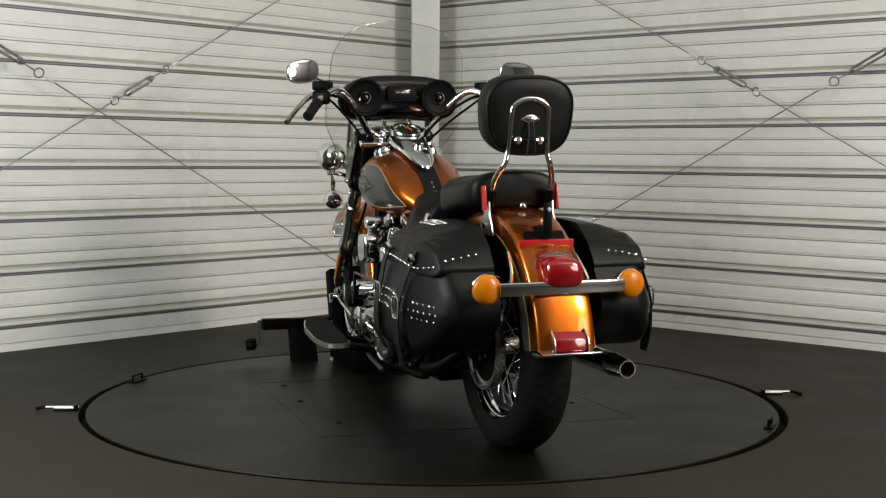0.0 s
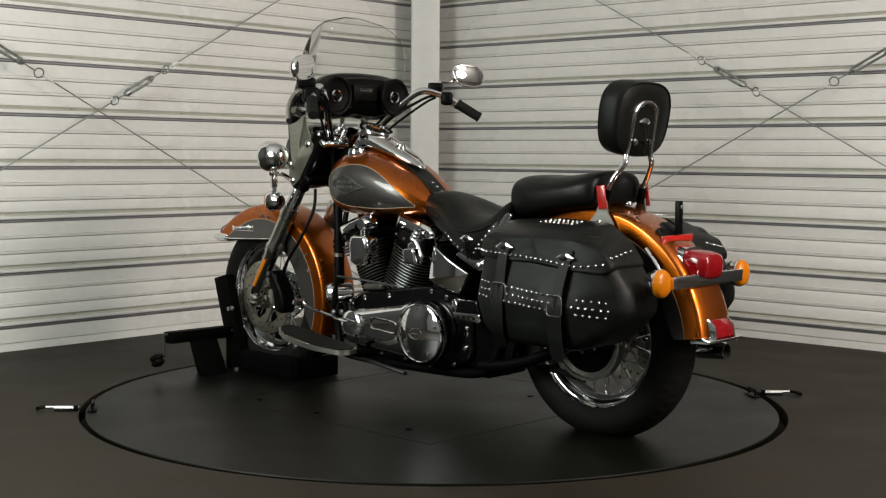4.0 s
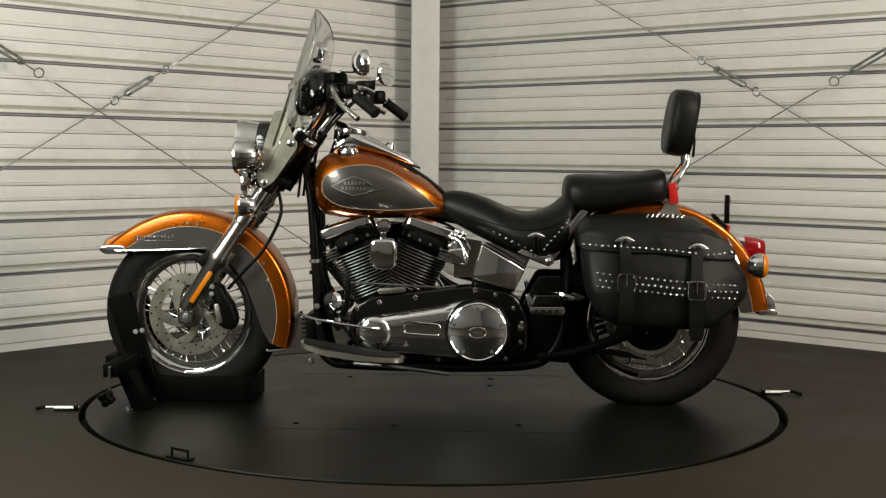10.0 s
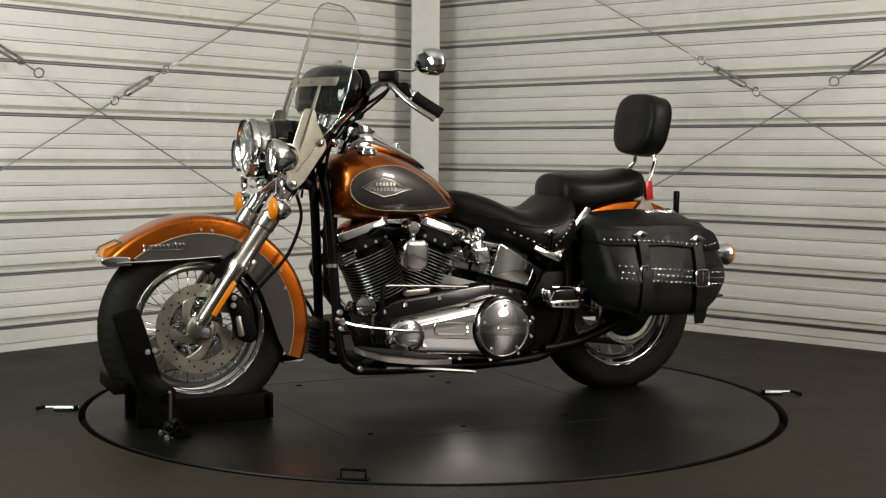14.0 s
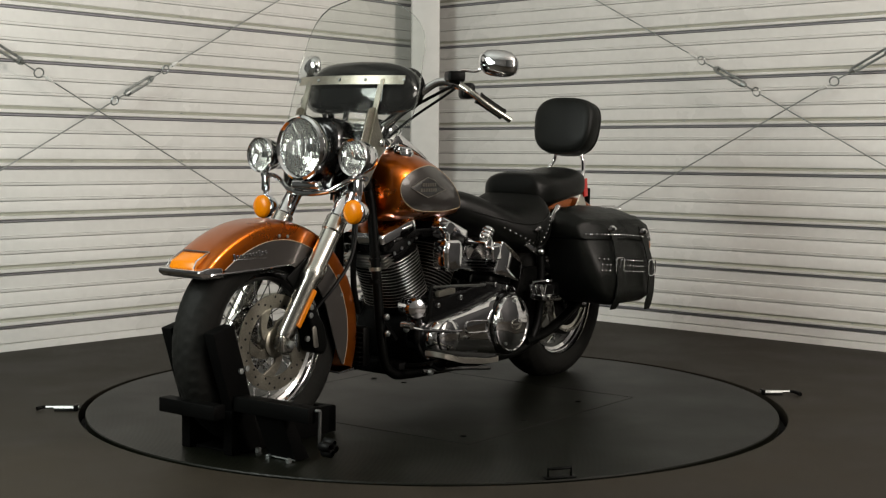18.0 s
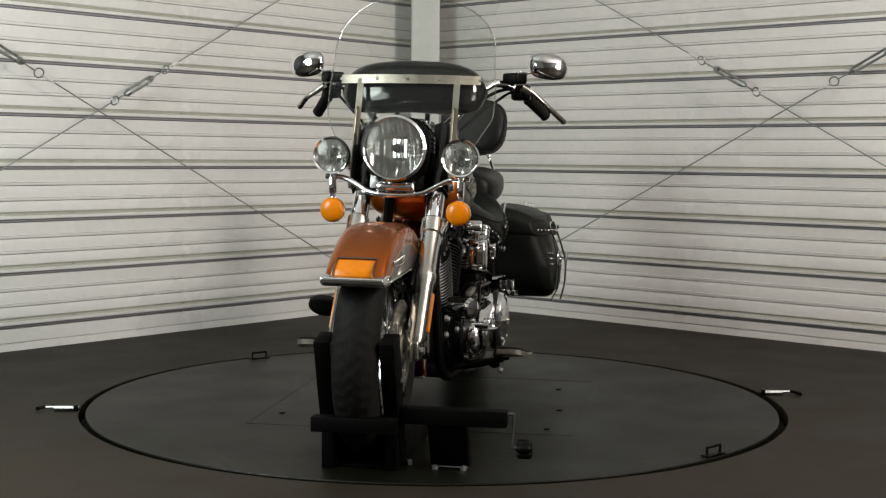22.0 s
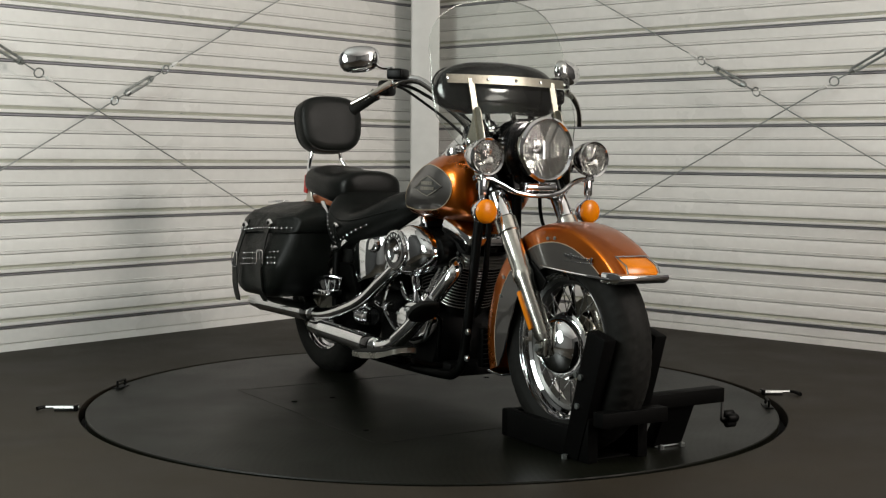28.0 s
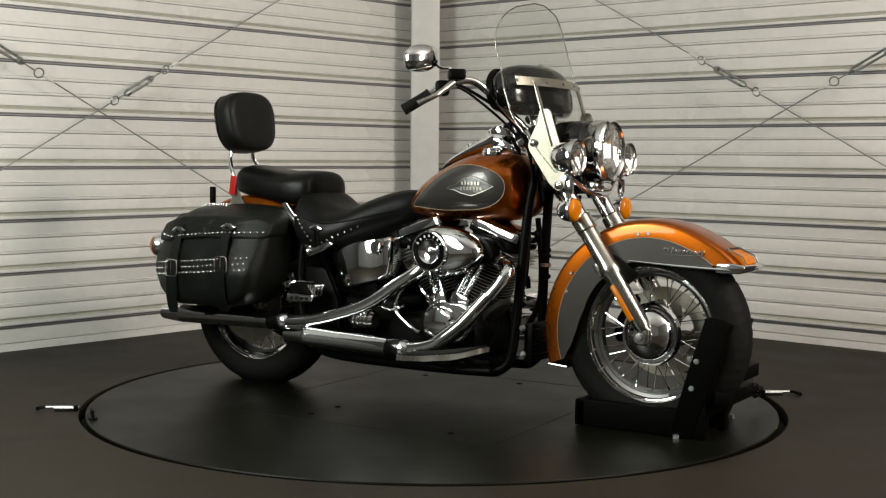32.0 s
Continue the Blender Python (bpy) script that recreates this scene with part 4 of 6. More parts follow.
# fuel tank
TANK = [(-0.045, 0.668, 0.718, 0.060), (-0.02, 0.660, 0.742, 0.088), (0.03, 0.655, 0.786, 0.122), (0.10, 0.650, 0.828, 0.150), (0.18, 0.648, 0.866, 0.168), (0.26, 0.648, 0.888, 0.176), (0.33, 0.650, 0.889, 0.172), (0.385, 0.660, 0.868, 0.150), (0.410, 0.685, 0.840, 0.118), (0.420, 0.72, 0.80, 0.07)]


TANK_FINE = [tuple(r) for r in smooth_rows(TANK, 60)]


def tank_y(x, z):
    b, t, w = lerp_rows(TANK_FINE, x)
    u = abs((z - 0.5 * (b + t)) / (0.5 * (t - b)))
    return w * max(0.0, 1 - u ** 2.5) ** (1 / 2.5)


rings = []
for x, b, t, w in TANK_FINE:
    rings.append(super_ring(48, lambda cy, cz: Vector((x, w * cy, 0.5 * (b + t) + 0.5 * (t - b) * cz)), 2.5))
tank = part("fuel_tank", skin(rings), ORANGE, bike, "teardrop fuel tank in amber paint with pewter side panels", 60)


def panel_edge(a, k=1.0):
    """The teardrop outline of the side panel."""
    c, s = math.cos(a), math.sin(a)
    x = 0.235 + (0.148 * c if c > 0 else 0.240 * c)
    sharp = 1.0 if c > 0 else (1 - 0.80 * (-c) ** 2.2)
    z = 0.762 - (0.068 * (-c) ** 1.6 if c < 0 else 0) + 0.076 * math.copysign(abs(s) ** 0.85, s) * sharp
    cx, cz = 0.20, 0.752
    return cx + (x - cx) * k, cz + (z - cz) * k


for s in (1, -1):
    rows = []
    for i in range(9):
        k = (i + 0.001) / 8
        rows.append([Vector((x, s * (tank_y(x, z) + 0.0022), z)) for x, z in [panel_edge(2 * math.pi * j / 56, k) for j in range(56)]])
    pan = skin(rows, closed=True, caps=False)
    part("tank_panel", pan, GREY, tank, "pewter-grey painted panel", 70)
    part("pinstripe", loop_tube([Vector((x, s * (tank_y(x, z) + 0.0022), z)) for x, z in [panel_edge(2 * math.pi * j / 56) for j in range(56)]], 0.0014), STRIPE, tank)

    def on_tank(x, z, off):
        return Vector((x, s * (tank_y(x, z) + off), z))

    em = [(0.350, 0.766), (0.315, 0.786), (0.275, 0.800), (0.235, 0.788), (0.205, 0.768), (0.168, 0.757), (0.205, 0.752), (0.235, 0.742), (0.272, 0.734), (0.312, 0.748)]
    rows = [[on_tank(0.27 + (x - 0.27) * k, 0.766 + (z - 0.766) * k, off) for x, z in em] for k, off in ((1.0, 0.002), (1.0, 0.006), (0.86, 0.0065), (0.84, 0.0045), (0.01, 0.0045))]
    badge = part("tank_badge", skin(rows), WELL, tank, "chrome diamond-shaped tank badge with raised bars")
    bars = [skin([[on_tank(x0 + dx, z0 + dz, off) for dx, dz in ((-w / 2, -0.0055), (w / 2, -0.0055), (w / 2, 0.0055), (-w / 2, 0.0055))] for off in (0.004, 0.0075)]) for x0, z0, w in [(0.238 + 0.0125 * k, 0.776, 0.008) for k in range(6)] + [(0.234 + 0.0125 * k, 0.7585, 0.008) for k in range(7)]]
    part("badge_bar", join(*bars), STEEL, badge)
    part("badge_rim", loop_tube([on_tank(x, z, 0.0062) for x, z in em], 0.0017), STEEL, badge)
    cap = part("fuel_cap", lathe([(0.036, -0.012), (0.036, 0.0), (0.034, 0.004), (0.031, 0.005), (0.029, 0.011), (0.022, 0.013), (0, 0.014)], axis((0.300, s * 0.092, 0.885), (-0.05, s * 0.22, 1)), 28), CHROME, tank, "round chrome fuel cap")

# dash console
rings = []
for x, zc, w, h in smooth_rows([(0.380, 0.855, 0.030, 0.03), (0.355, 0.892, 0.062, 0.046), (0.30, 0.920, 0.072, 0.042), (0.24, 0.905, 0.066, 0.030), (0.17, 0.880, 0.056, 0.020), (0.10, 0.850, 0.040, 0.014), (0.055, 0.826, 0.014, 0.006)], 24):
    rings.append(super_ring(28, lambda cy, cz: Vector((x - 0.15 * cz * h, w * cy, zc + h * cz)), 2.2))
dash = part("dash_console", skin(rings), CHROME, bike, "chrome teardrop dash console on the tank", 60)
m = axis((0.298, 0, 0.952), (-0.36, 0, 0.93)) @ Matrix.Diagonal((1.08, 1.08, 1.0, 1))
sp = part("speedometer", lathe([(0.048, -0.05), (0.058, -0.012), (0.060, 0.012), (0.057, 0.017), (0.052, 0.015), (0.052, 0.010), (0, 0.010)], m, 36), CHROME, dash, "round speedometer with a chrome bezel")
part("dial", lathe([(0.051, 0.0105), (0.051, 0.0125), (0, 0.0125)], m, 32), DISPLAY, sp)
part("needle", box(0.003, 0.036, 0.0015, m @ Matrix.Translation((0.008, 0.014, 0.0145)) @ Matrix.Rotation(0.5, 4, "Z"), 0), AMBER, sp)
part("dial_marks", join(*[box(0.0018, 0.008, 0.001, m @ Matrix.Rotation(radians(-120 + 20 * k), 4, "Z") @ Matrix.Translation((0, 0.042, 0.0135)), 0) for k in range(13)]), WHITEISH, sp)
part("ignition_switch", lathe([(0.022, -0.01), (0.022, 0.004), (0.017, 0.010), (0.015, 0.018), (0, 0.020)], axis((0.165, 0, 0.893), (-0.3, 0, 1)), 20), CHROME, dash)
part("tank_strap", skin([[Vector((x, y, z)) for y, z in ((-0.034, z0 - 0.004), (-0.034, z0 + 0.004), (0, z0 + 0.007), (0.034, z0 + 0.004), (0.034, z0 - 0.004))] for x, z0 in ((0.16, 0.862), (0.10, 0.832), (0.03, 0.788), (-0.02, 0.748), (-0.05, 0.72))]), LEATHER, bike, "studded black leather tank strap")
STUD = mesh_of("stud", lathe([(0.0041, 0), (0.0039, 0.0016), (0.0026, 0.0030), (0, 0.0034)], seg=8), CHROME)


def studs(parent, pts, normal):
    for p in pts:
        part("stud", STUD, CHROME, parent, at=axis(p, normal))


studs(bike, [(0.115 - 0.022 * k, 0.0, 0.846 - 0.0145 * k) for k in range(8)], (-0.5, 0, 1))

# seat: rider saddle with studded skirts
SEAT = [(0.005, 0.716, 0.690, 0.040), (-0.02, 0.738, 0.662, 0.066), (-0.05, 0.746, 0.645, 0.086), (-0.10, 0.744, 0.615, 0.108), (-0.18, 0.724, 0.575, 0.145), (-0.26, 0.694, 0.540, 0.182), (-0.33, 0.684, 0.515, 0.203), (-0.40, 0.702, 0.505, 0.207), (-0.45, 0.738, 0.520, 0.196), (-0.475, 0.742, 0.560, 0.170), (-0.482, 0.720, 0.60, 0.13)]
SEAT_FINE = [tuple(r) for r in smooth_rows(SEAT, 44)]
SEAT_UP = [r for r in SEAT_FINE[::-1]]


def seat_y(x, z):
    t, b, w = lerp_rows(SEAT_UP, x)
    c, h = 0.5 * (t + b), 0.5 * (t - b)
    u = min(abs((z - c) / h), 0.999)
    return w * (1 - u ** 3.0) ** (1 / 3.0) * (1 - 0.16 * max(0.0, (z - c) / h))


rings = []
for x, zt, zb, w in SEAT_FINE:
    dish = 0.014 * math.exp(-((x + 0.32) / 0.12) ** 2)
    rings.append(super_ring(44, lambda cy, cz: Vector((x, w * cy * (1 - 0.16 * max(cz, 0)), 0.5 * (zt + zb) + 0.5 * (zt - zb) * cz - (dish * (1 - abs(cy)) ** 0.7 if cz > 0.2 else 0))), 3.0))
seat = part("rider_seat", skin(rings), VINYL, bike, "wide black rider seat with studded leather skirts", 60)
for s in (1, -1):
    skirt = part("skirt_welt", tube([(x, s * (seat_y(x, z) + 0.001), z) for x, z in ((-0.08, 0.676), (-0.16, 0.655), (-0.25, 0.632), (-0.33, 0.625), (-0.41, 0.640), (-0.46, 0.672))], 0.0028, 8, 5), VINYL, seat)
    row = [(-0.205 - 0.0215 * k, 0.614 - 0.0100 * k) for k in range(7)] + [(-0.375 - 0.0125 * k, 0.560 + 0.0145 * k) for k in range(7)]
    for x, z in row:
        part("stud", STUD, CHROME, seat, at=axis((x, s * seat_y(x, z), z), (0.1, s, -0.1)))


def concho(parent, p, s, k=1.0):
    """A winged oval chrome concho with a leather knot."""
    rot = axis(p, (0, s, 0))
    o = [(0.030, 0), (0.018, 0.007), (0.008, 0.0125), (-0.008, 0.0125), (-0.018, 0.007), (-0.030, 0), (-0.018, -0.006), (-0.008, -0.010), (0.008, -0.010), (0.018, -0.006)]
    rings = [[rot @ Vector((x * k * f, y * k * f, h)) for x, y in o] for f, h in ((1, 0), (1, 0.002), (0.7, 0.005), (0.1, 0.006))]
    c = part("concho", skin(rings), CHROME, parent, "winged oval chrome concho")
    part("knot", lathe([(0.008, 0.004), (0.008, 0.009), (0.004, 0.012), (0, 0.012)], rot, 10), LEATHER, c)
    return c


for s in (1, -1):
    concho(seat, (-0.348, s * (seat_y(-0.348, 0.604) + 0.005), 0.604), s)
    part("tassel", join(*[tube([(-0.348 + dx, s * (seat_y(-0.348, 0.594) + 0.006), 0.598), (-0.348 + 1.6 * dx, s * (seat_y(-0.348, 0.56) + 0.006), 0.565), (-0.348 + 2.2 * dx, s * (seat_y(-0.348, 0.54) + 0.004), 0.525)], 0.0026, 6, 3) for dx in (-0.005, 0.004)]), LEATHER, seat)

# pillion pillow
rings = []
for x, zt, zb, w in smooth_rows([(-0.440, 0.765, 0.735, 0.07), (-0.448, 0.796, 0.702, 0.105), (-0.470, 0.808, 0.682, 0.130), (-0.53, 0.810, 0.678, 0.148), (-0.60, 0.809, 0.690, 0.152), (-0.69, 0.817, 0.706, 0.150), (-0.755, 0.827, 0.714, 0.142), (-0.785, 0.824, 0.724, 0.125), (-0.793, 0.800, 0.750, 0.09)], 30):
    rings.append(super_ring(36, lambda cy, cz: Vector((x - 0.004, w * cy, 0.5 * (zt + zb) + 0.5 * (zt - zb) * cz - 0.010 * cy * cy)), 3.2))
part("pillion_seat", skin(rings), VINYL, bike, "puffy black passenger seat", 60)
part("seat_screw", lathe([(0.012, 0), (0.012, 0.006), (0.007, 0.012), (0, 0.013)], axis((-0.835, 0, 0.722), (-0.3, 0, 1)), 12), CHROME, bike)

# backrest
PADC = Vector((-0.849, -0.002, 0.989))
PADTILT = Matrix.Rotation(radians(-9), 3, "Y")
rings = []
for t, k in ((-0.042, 0.62), (-0.040, 0.90), (-0.034, 0.955), (-0.020, 0.985), (0.0, 1.0), (0.022, 0.985), (0.036, 0.95), (0.043, 0.88), (0.047, 0.70), (0.049, 0.35)):
    def pad_point(cy, cz):
        return PADC + PADTILT @ Vector((t, 0.137 * (1 + 0.06 * cz) * cy * k, 0.116 * cz * k))
    rings.append(super_ring(44, pad_point, 2.9))
pad = part("backrest_pad", skin(rings), LEATHER, bike, "padded black leather passenger backrest", 55)
for t in (-0.037, 0.034):
    part("pad_welt", loop_tube([PADC + PADTILT @ Vector((t, 0.137 * (1 + 0.06 * q) * p * 0.955, 0.116 * q * 0.955)) for p, q in super_ring(44, lambda p, q: (p, q), 2.9)], 0.0035 if t < 0 else 0.0022), LEATHER, pad)
bx = lambda z: -0.886 - (z - 0.972) * 0.20
half = [(-0.812, 0.092, 0.735), (-0.824, 0.092, 0.775), (-0.842, 0.088, 0.808), (-0.868, 0.070, 0.850), (bx(0.880), 0.062, 0.880), (bx(0.95), 0.058, 0.95), (bx(1.0), 0.056, 1.0), (bx(1.018), 0.046, 1.018), (bx(1.030), 0.024, 1.030), (bx(1.032), 0, 1.033)]
bar = part("sissy_bar", tube([(x, y - 0.002, z) for x, y, z in half + [(x, -y, z) for x, y, z in half[-2::-1]]], 0.0085, 12, 4), CHROME, bike, "chrome sissy bar")
part("cross_bar", tube([(bx(0.915), 0.058, 0.915), (bx(0.915), -0.062, 0.915)], 0.007, 10, 1), SATIN, bar)
for y in (0.032, -0.036):
    part("bar_knob", lathe([(0.0, -0.012), (0.011, -0.010), (0.012, 0.004), (0.008, 0.009), (0, 0.010)], axis((bx(0.915) - 0.004, y, 0.915), (-1, 0, 0)), 14), CHROME, bar)
for s in (1, -1):
    part("bar_sleeve", tube([(-0.812, s * 0.090, 0.725), (-0.826, s * 0.089, 0.772)], 0.0125, 12, 1), SATIN, bar, "black docking sleeve")
c = Vector((bx(0.972) - 0.004, -0.002, 0.975))
rot = axis(c, (-1, 0, -0.12))
o = [(0.030, 0), (0.018, 0.007), (0.008, 0.0125), (-0.008, 0.0125), (-0.018, 0.007), (-0.030, 0), (-0.018, -0.006), (-0.008, -0.010), (0.008, -0.010), (0.018, -0.006)]
part("concho", skin([[rot @ Vector((x * f, y * f, h)) for x, y in o] for f, h in ((1, -0.008), (1, 0.002), (0.7, 0.005), (0.1, 0.006))]), CHROME, bike, "winged chrome concho on the backrest")
part("tassel", join(*[tube([c + V3(-0.004, dy, -0.004), c + V3(-0.010, 1.4 * dy, -0.05), c + V3(-0.006, 2.2 * dy, -0.105)], 0.0028, 6, 3) for dy in (-0.006, 0.006)]), LEATHER, bike)
for s in (1, -1):
    plate = part("sissy_plate", slab(rounded([(-0.800, 0.735), (-0.826, 0.742), (-0.832, 0.700), (-0.850, 0.672), (-0.862, 0.640), (-0.735, 0.640), (-0.760, 0.672), (-0.785, 0.700)], 0.006, 3), s * 0.097, s * 0.103, 0.0015, 1), BRUSHED, bike, "flared polished side plate")
    part("red_reflector", box(0.030, 0.006, 0.072, Matrix.Translation((-0.816, s * 0.113, 0.749)) @ Matrix.Rotation(radians(8), 4, "Y"), 0.002), REDREF, plate, "red upright reflector")
    part("plate_bolt", lathe([(0.010, 0), (0.010, 0.006), (0, 0.008)], axis((-0.80, s * 0.103, 0.668), (0, s, 0)), 10), CHROME, plate)


# rear fender
def rear_lower(a):
    return float(np.interp(math.degrees(a), (48, 60, 140, 160, 172, 178), (0.330, 0.322, 0.318, 0.300, 0.31, 0.33)))


top, sides = arc_fender(RA, 0.402, 0.416, 0.086, 48, 174, rear_lower, 0.048, 60)
rear_fender = part("rear_fender", top, ORANGE, bike, "amber-painted rear fender with pewter sides", 50)
for s, bm, st in sides:
    part("side_panel", bm, GREY, rear_fender, "pewter-grey painted panel", 50)
    part("pinstripe", st, STRIPE, rear_fender)
# the fender's tail
part("fender_tail", skin([[Vector((x - 0.012 * (1 - (y / 0.1) ** 2) + th, y, z)) for y in np.linspace(-0.086, 0.086, 11)] + [Vector((x + 0.006, y, z)) for y in np.linspace(0.086, -0.086, 11)] for x, z, th in ((-1.140, 0.375, 0), (-1.143, 0.355, 0), (-1.150, 0.338, 0))]), ORANGE, rear_fender, "", 50)
part("tail_trim", slab(rounded([(-1.12, 0.330), (-1.185, 0.334), (-1.190, 0.342), (-1.16, 0.350), (-1.12, 0.345)], 0.004), -0.090, 0.090, 0.004), CHROME, rear_fender, "chrome fender end trim")
lens = part("tail_marker", slab(rounded([(-1.145, 0.348), (-1.182, 0.346), (-1.176, 0.378), (-1.155, 0.398), (-1.142, 0.396)], 0.005), -0.046, 0.046, 0.006), RED, rear_fender, "small red fender marker lamp")
for s in (1, -1):
    part("marker_frame", slab(rounded([(-1.140, 0.344), (-1.187, 0.342), (-1.180, 0.382), (-1.156, 0.404), (-1.138, 0.402)], 0.005), s * 0.047, s * 0.052, 0.001), CHROME, rear_fender)
# tail light, number plate carrier, signals
tl = part("tail_light", skin([super_ring(24, lambda cy, cz: Vector((x, 0.056 * k * cy, 0.556 + dz + 0.040 * k * cz)), 3.2) for x, k, dz in ((-1.060, 0.90, 0.006), (-1.075, 1.0, 0.004), (-1.115, 1.0, -0.001), (-1.140, 0.93, -0.004), (-1.148, 0.70, -0.005))]), RED, bike, "red tombstone tail light", 50)
part("tail_light_base", skin([super_ring(24, lambda cy, cz: Vector((x, 0.058 * k * cy, 0.556 + dz + 0.044 * k * cz)), 3.2) for x, k, dz in ((-1.02, 0.9, 0.014), (-1.05, 1.0, 0.008), (-1.072, 1.03, 0.004), (-1.072, 0.95, 0.004))]), CHROME, tl)
part("signal_bar", join(slab(rounded([(-1.108, 0.494), (-1.128, 0.494), (-1.130, 0.532), (-1.110, 0.532)], 0.006), -0.185, 0.185, 0.004)), CHROME, bike, "flat chrome turn signal bar")
for s in (1, -1):
    m = axis((-1.098, s * 0.214, 0.514), (-1, s * 0.05, 0))
    sig = part("turn_signal", lathe([(0, -0.045), (0.020, -0.043), (0.036, -0.026), (0.0415, -0.004), (0.0425, 0.002), (0.040, 0.006)], m, 28), CHROME, bike, "chrome bullet turn signal", 35)
    part("lens", lathe([(0.041, 0.0), (0.0405, 0.010), (0.033, 0.019), (0.016, 0.024), (0, 0.025)], m, 28), AMBER, sig, "amber turn signal lens")
carrier = part("plate_carrier", join(box(0.040, 0.120, 0.018, Matrix.Translation((-0.992, 0, 0.642)) @ Matrix.Rotation(radians(-42), 4, "Y"), 0.004), box(0.016, 0.022, 0.100, Matrix.Translation((-1.018, 0, 0.690)), 0.003), box(0.05, 0.05, 0.012, Matrix.Translation((-0.985, 0, 0.655)) @ Matrix.Rotation(radians(-42), 4, "Y"), 0.003)), SATIN, bike, "folded black number plate carrier")
part("red_bar_reflector", box(0.008, 0.162, 0.022, Matrix.Translation((-1.012, 0, 0.627)) @ Matrix.Rotation(radians(-12), 4, "Y"), 0.002), REDREF, carrier, "long red bar reflector")
part("carrier_bolt", lathe([(0.006, 0), (0.006, 0.012), (0, 0.013)], axis((-1.018, 0, 0.722), (-1, 0, 0)), 8), ZINC, carrier)
for s in (1, -1):
    part("grab_stay", tube([(-0.97, s * 0.10, 0.60), (-1.02, s * 0.11, 0.55), (-1.04, s * 0.12, 0.51)], 0.006, 8, 3), CHROME, bike)


# saddlebags
def saddlebag(s):
    """One throw-over bag: body, lid, two buckled straps, rows of studs."""
    low = rounded([(-0.495, 0.600), (-0.512, 0.43), (-0.545, 0.362), (-0.615, 0.314), (-0.905, 0.311), (-0.970, 0.346), (-1.050, 0.425), (-1.048, 0.475), (-0.965, 0.600), (-0.92, 0.645), (-0.52, 0.645)], 0.05, 5)

    def swell(x, z):
        """How far the outer face stands off the wheel side: fullest low down, drawn in at the ends and the top."""
        gx = 1 - 0.46 * max(0.0, (-0.83 - x) / 0.21) ** 2 - 0.34 * max(0.0, (x + 0.61) / 0.12) ** 2
        gz = float(np.interp(z, (0.29, 0.36, 0.44, 0.52, 0.60, 0.65, 0.69), (0.86, 0.97, 1.0, 0.88, 0.72, 0.67, 0.64)))
        folds = 0.0035 * math.sin(52 * x + 9 * z) * max(0.0, 1 - abs(z - 0.46) / 0.12) + 0.002 * math.sin(90 * x - 30 * z)
        return 0.194 * gx * gz + folds

    def outer(x, z, off=0.0):
        return 0.188 + swell(x, z) + off

    def shaped(outline, off, bevel, seg, drop=0.0):
        rings = []
        cx, cz = sum(p[0] for p in outline) / len(outline), sum(p[1] for p in outline) / len(outline)

        def inset(d):
            """The outline drawn in by about d."""
            out = []
            for x, z in outline:
                r = math.hypot(x - cx, z - cz)
                k = max(0.0, (r - d) / r) if d < 0.05 else 1 - d
                out.append((cx + (x - cx) * k, cz + (z - cz) * k))
            return out

        for d, k in [(0.0, 0.0), (0.0, 0.25), (0.0, 0.5), (0.0, 0.7)] + [(bevel * (1 - math.cos(a)), 1.0 - bevel * 1.15 / 0.22 * (1 - math.sin(a))) for a in [radians(90 * i / seg) for i in range(seg + 1)]] + [(0.30, 1.0), (0.45, 1.0), (0.62, 1.0), (0.80, 1.0), (0.96, 1.0)]:
            rings.append([Vector((x, s * (0.152 + (swell(x, z) + 0.036 + off) * k), z - drop * k * k * min(1.0, max(0.0, (z - 0.60) / 0.08)))) for x, z in inset(d)])
        return skin(rings)

    bag = part("saddlebag", shaped(low, 0.0, 0.030, 5), LEATHER, bike, "black leather saddlebag with chrome studs and straps", 60)
    lid_o = rounded([(-0.486, 0.568), (-0.486, 0.640), (-0.512, 0.674), (-0.70, 0.684), (-0.880, 0.675), (-0.958, 0.622), (-1.002, 0.562), (-0.990, 0.540), (-0.90, 0.546), (-0.75, 0.560), (-0.60, 0.565)], 0.02, 3)
    lid = part("lid", shaped(lid_o, 0.012, 0.009, 4, 0.046), LEATHER, bag, "", 60)
    for k in range(25):
        x = -0.500 - 0.0200 * k
        z = 0.588 - 0.00070 * k - 0.0000018 * k ** 3 + (0.0 if k < 20 else 0.006 * (k - 20) ** 1.3 * 0.6)
        part("stud", STUD, CHROME, lid, at=axis((x, s * outer(x, z, 0.0165 + 0.0009 * max(0, 9 - k)), z), (0, s, 0.25)))
    for k in range(5):
        part("stud", STUD, CHROME, lid, at=axis((-0.986 - 0.0008 * k, s * (0.290 - 0.022 * k), 0.584 + 0.004 * k), (-1, 0, 0.3)))
    for k in range(8):
        for r in range(3):
            part("stud", STUD, CHROME, lid, at=axis((-0.71 - 0.0165 * k - 0.005 * r, s * (0.270 - 0.017 * r), 0.6775 + 0.0026 * r - 0.0006 * abs(k - 2)), (0, s * 0.15, 1)))
    for z in (0.4725, 0.4515, 0.4305):
        for k in range(25):
            x = -0.545 - 0.0195 * k - (0.008 if z == 0.4515 else 0)
            zr = z + 0.024 - 0.085 * (-0.545 - x)
            if abs(x + 0.632) > 0.030 and abs(x + 0.868) > 0.030 and x > -1.012:
                part("stud", STUD, CHROME, bag, at=axis((x, s * outer(x, zr, 0.0015), zr), (0, s, 0)))
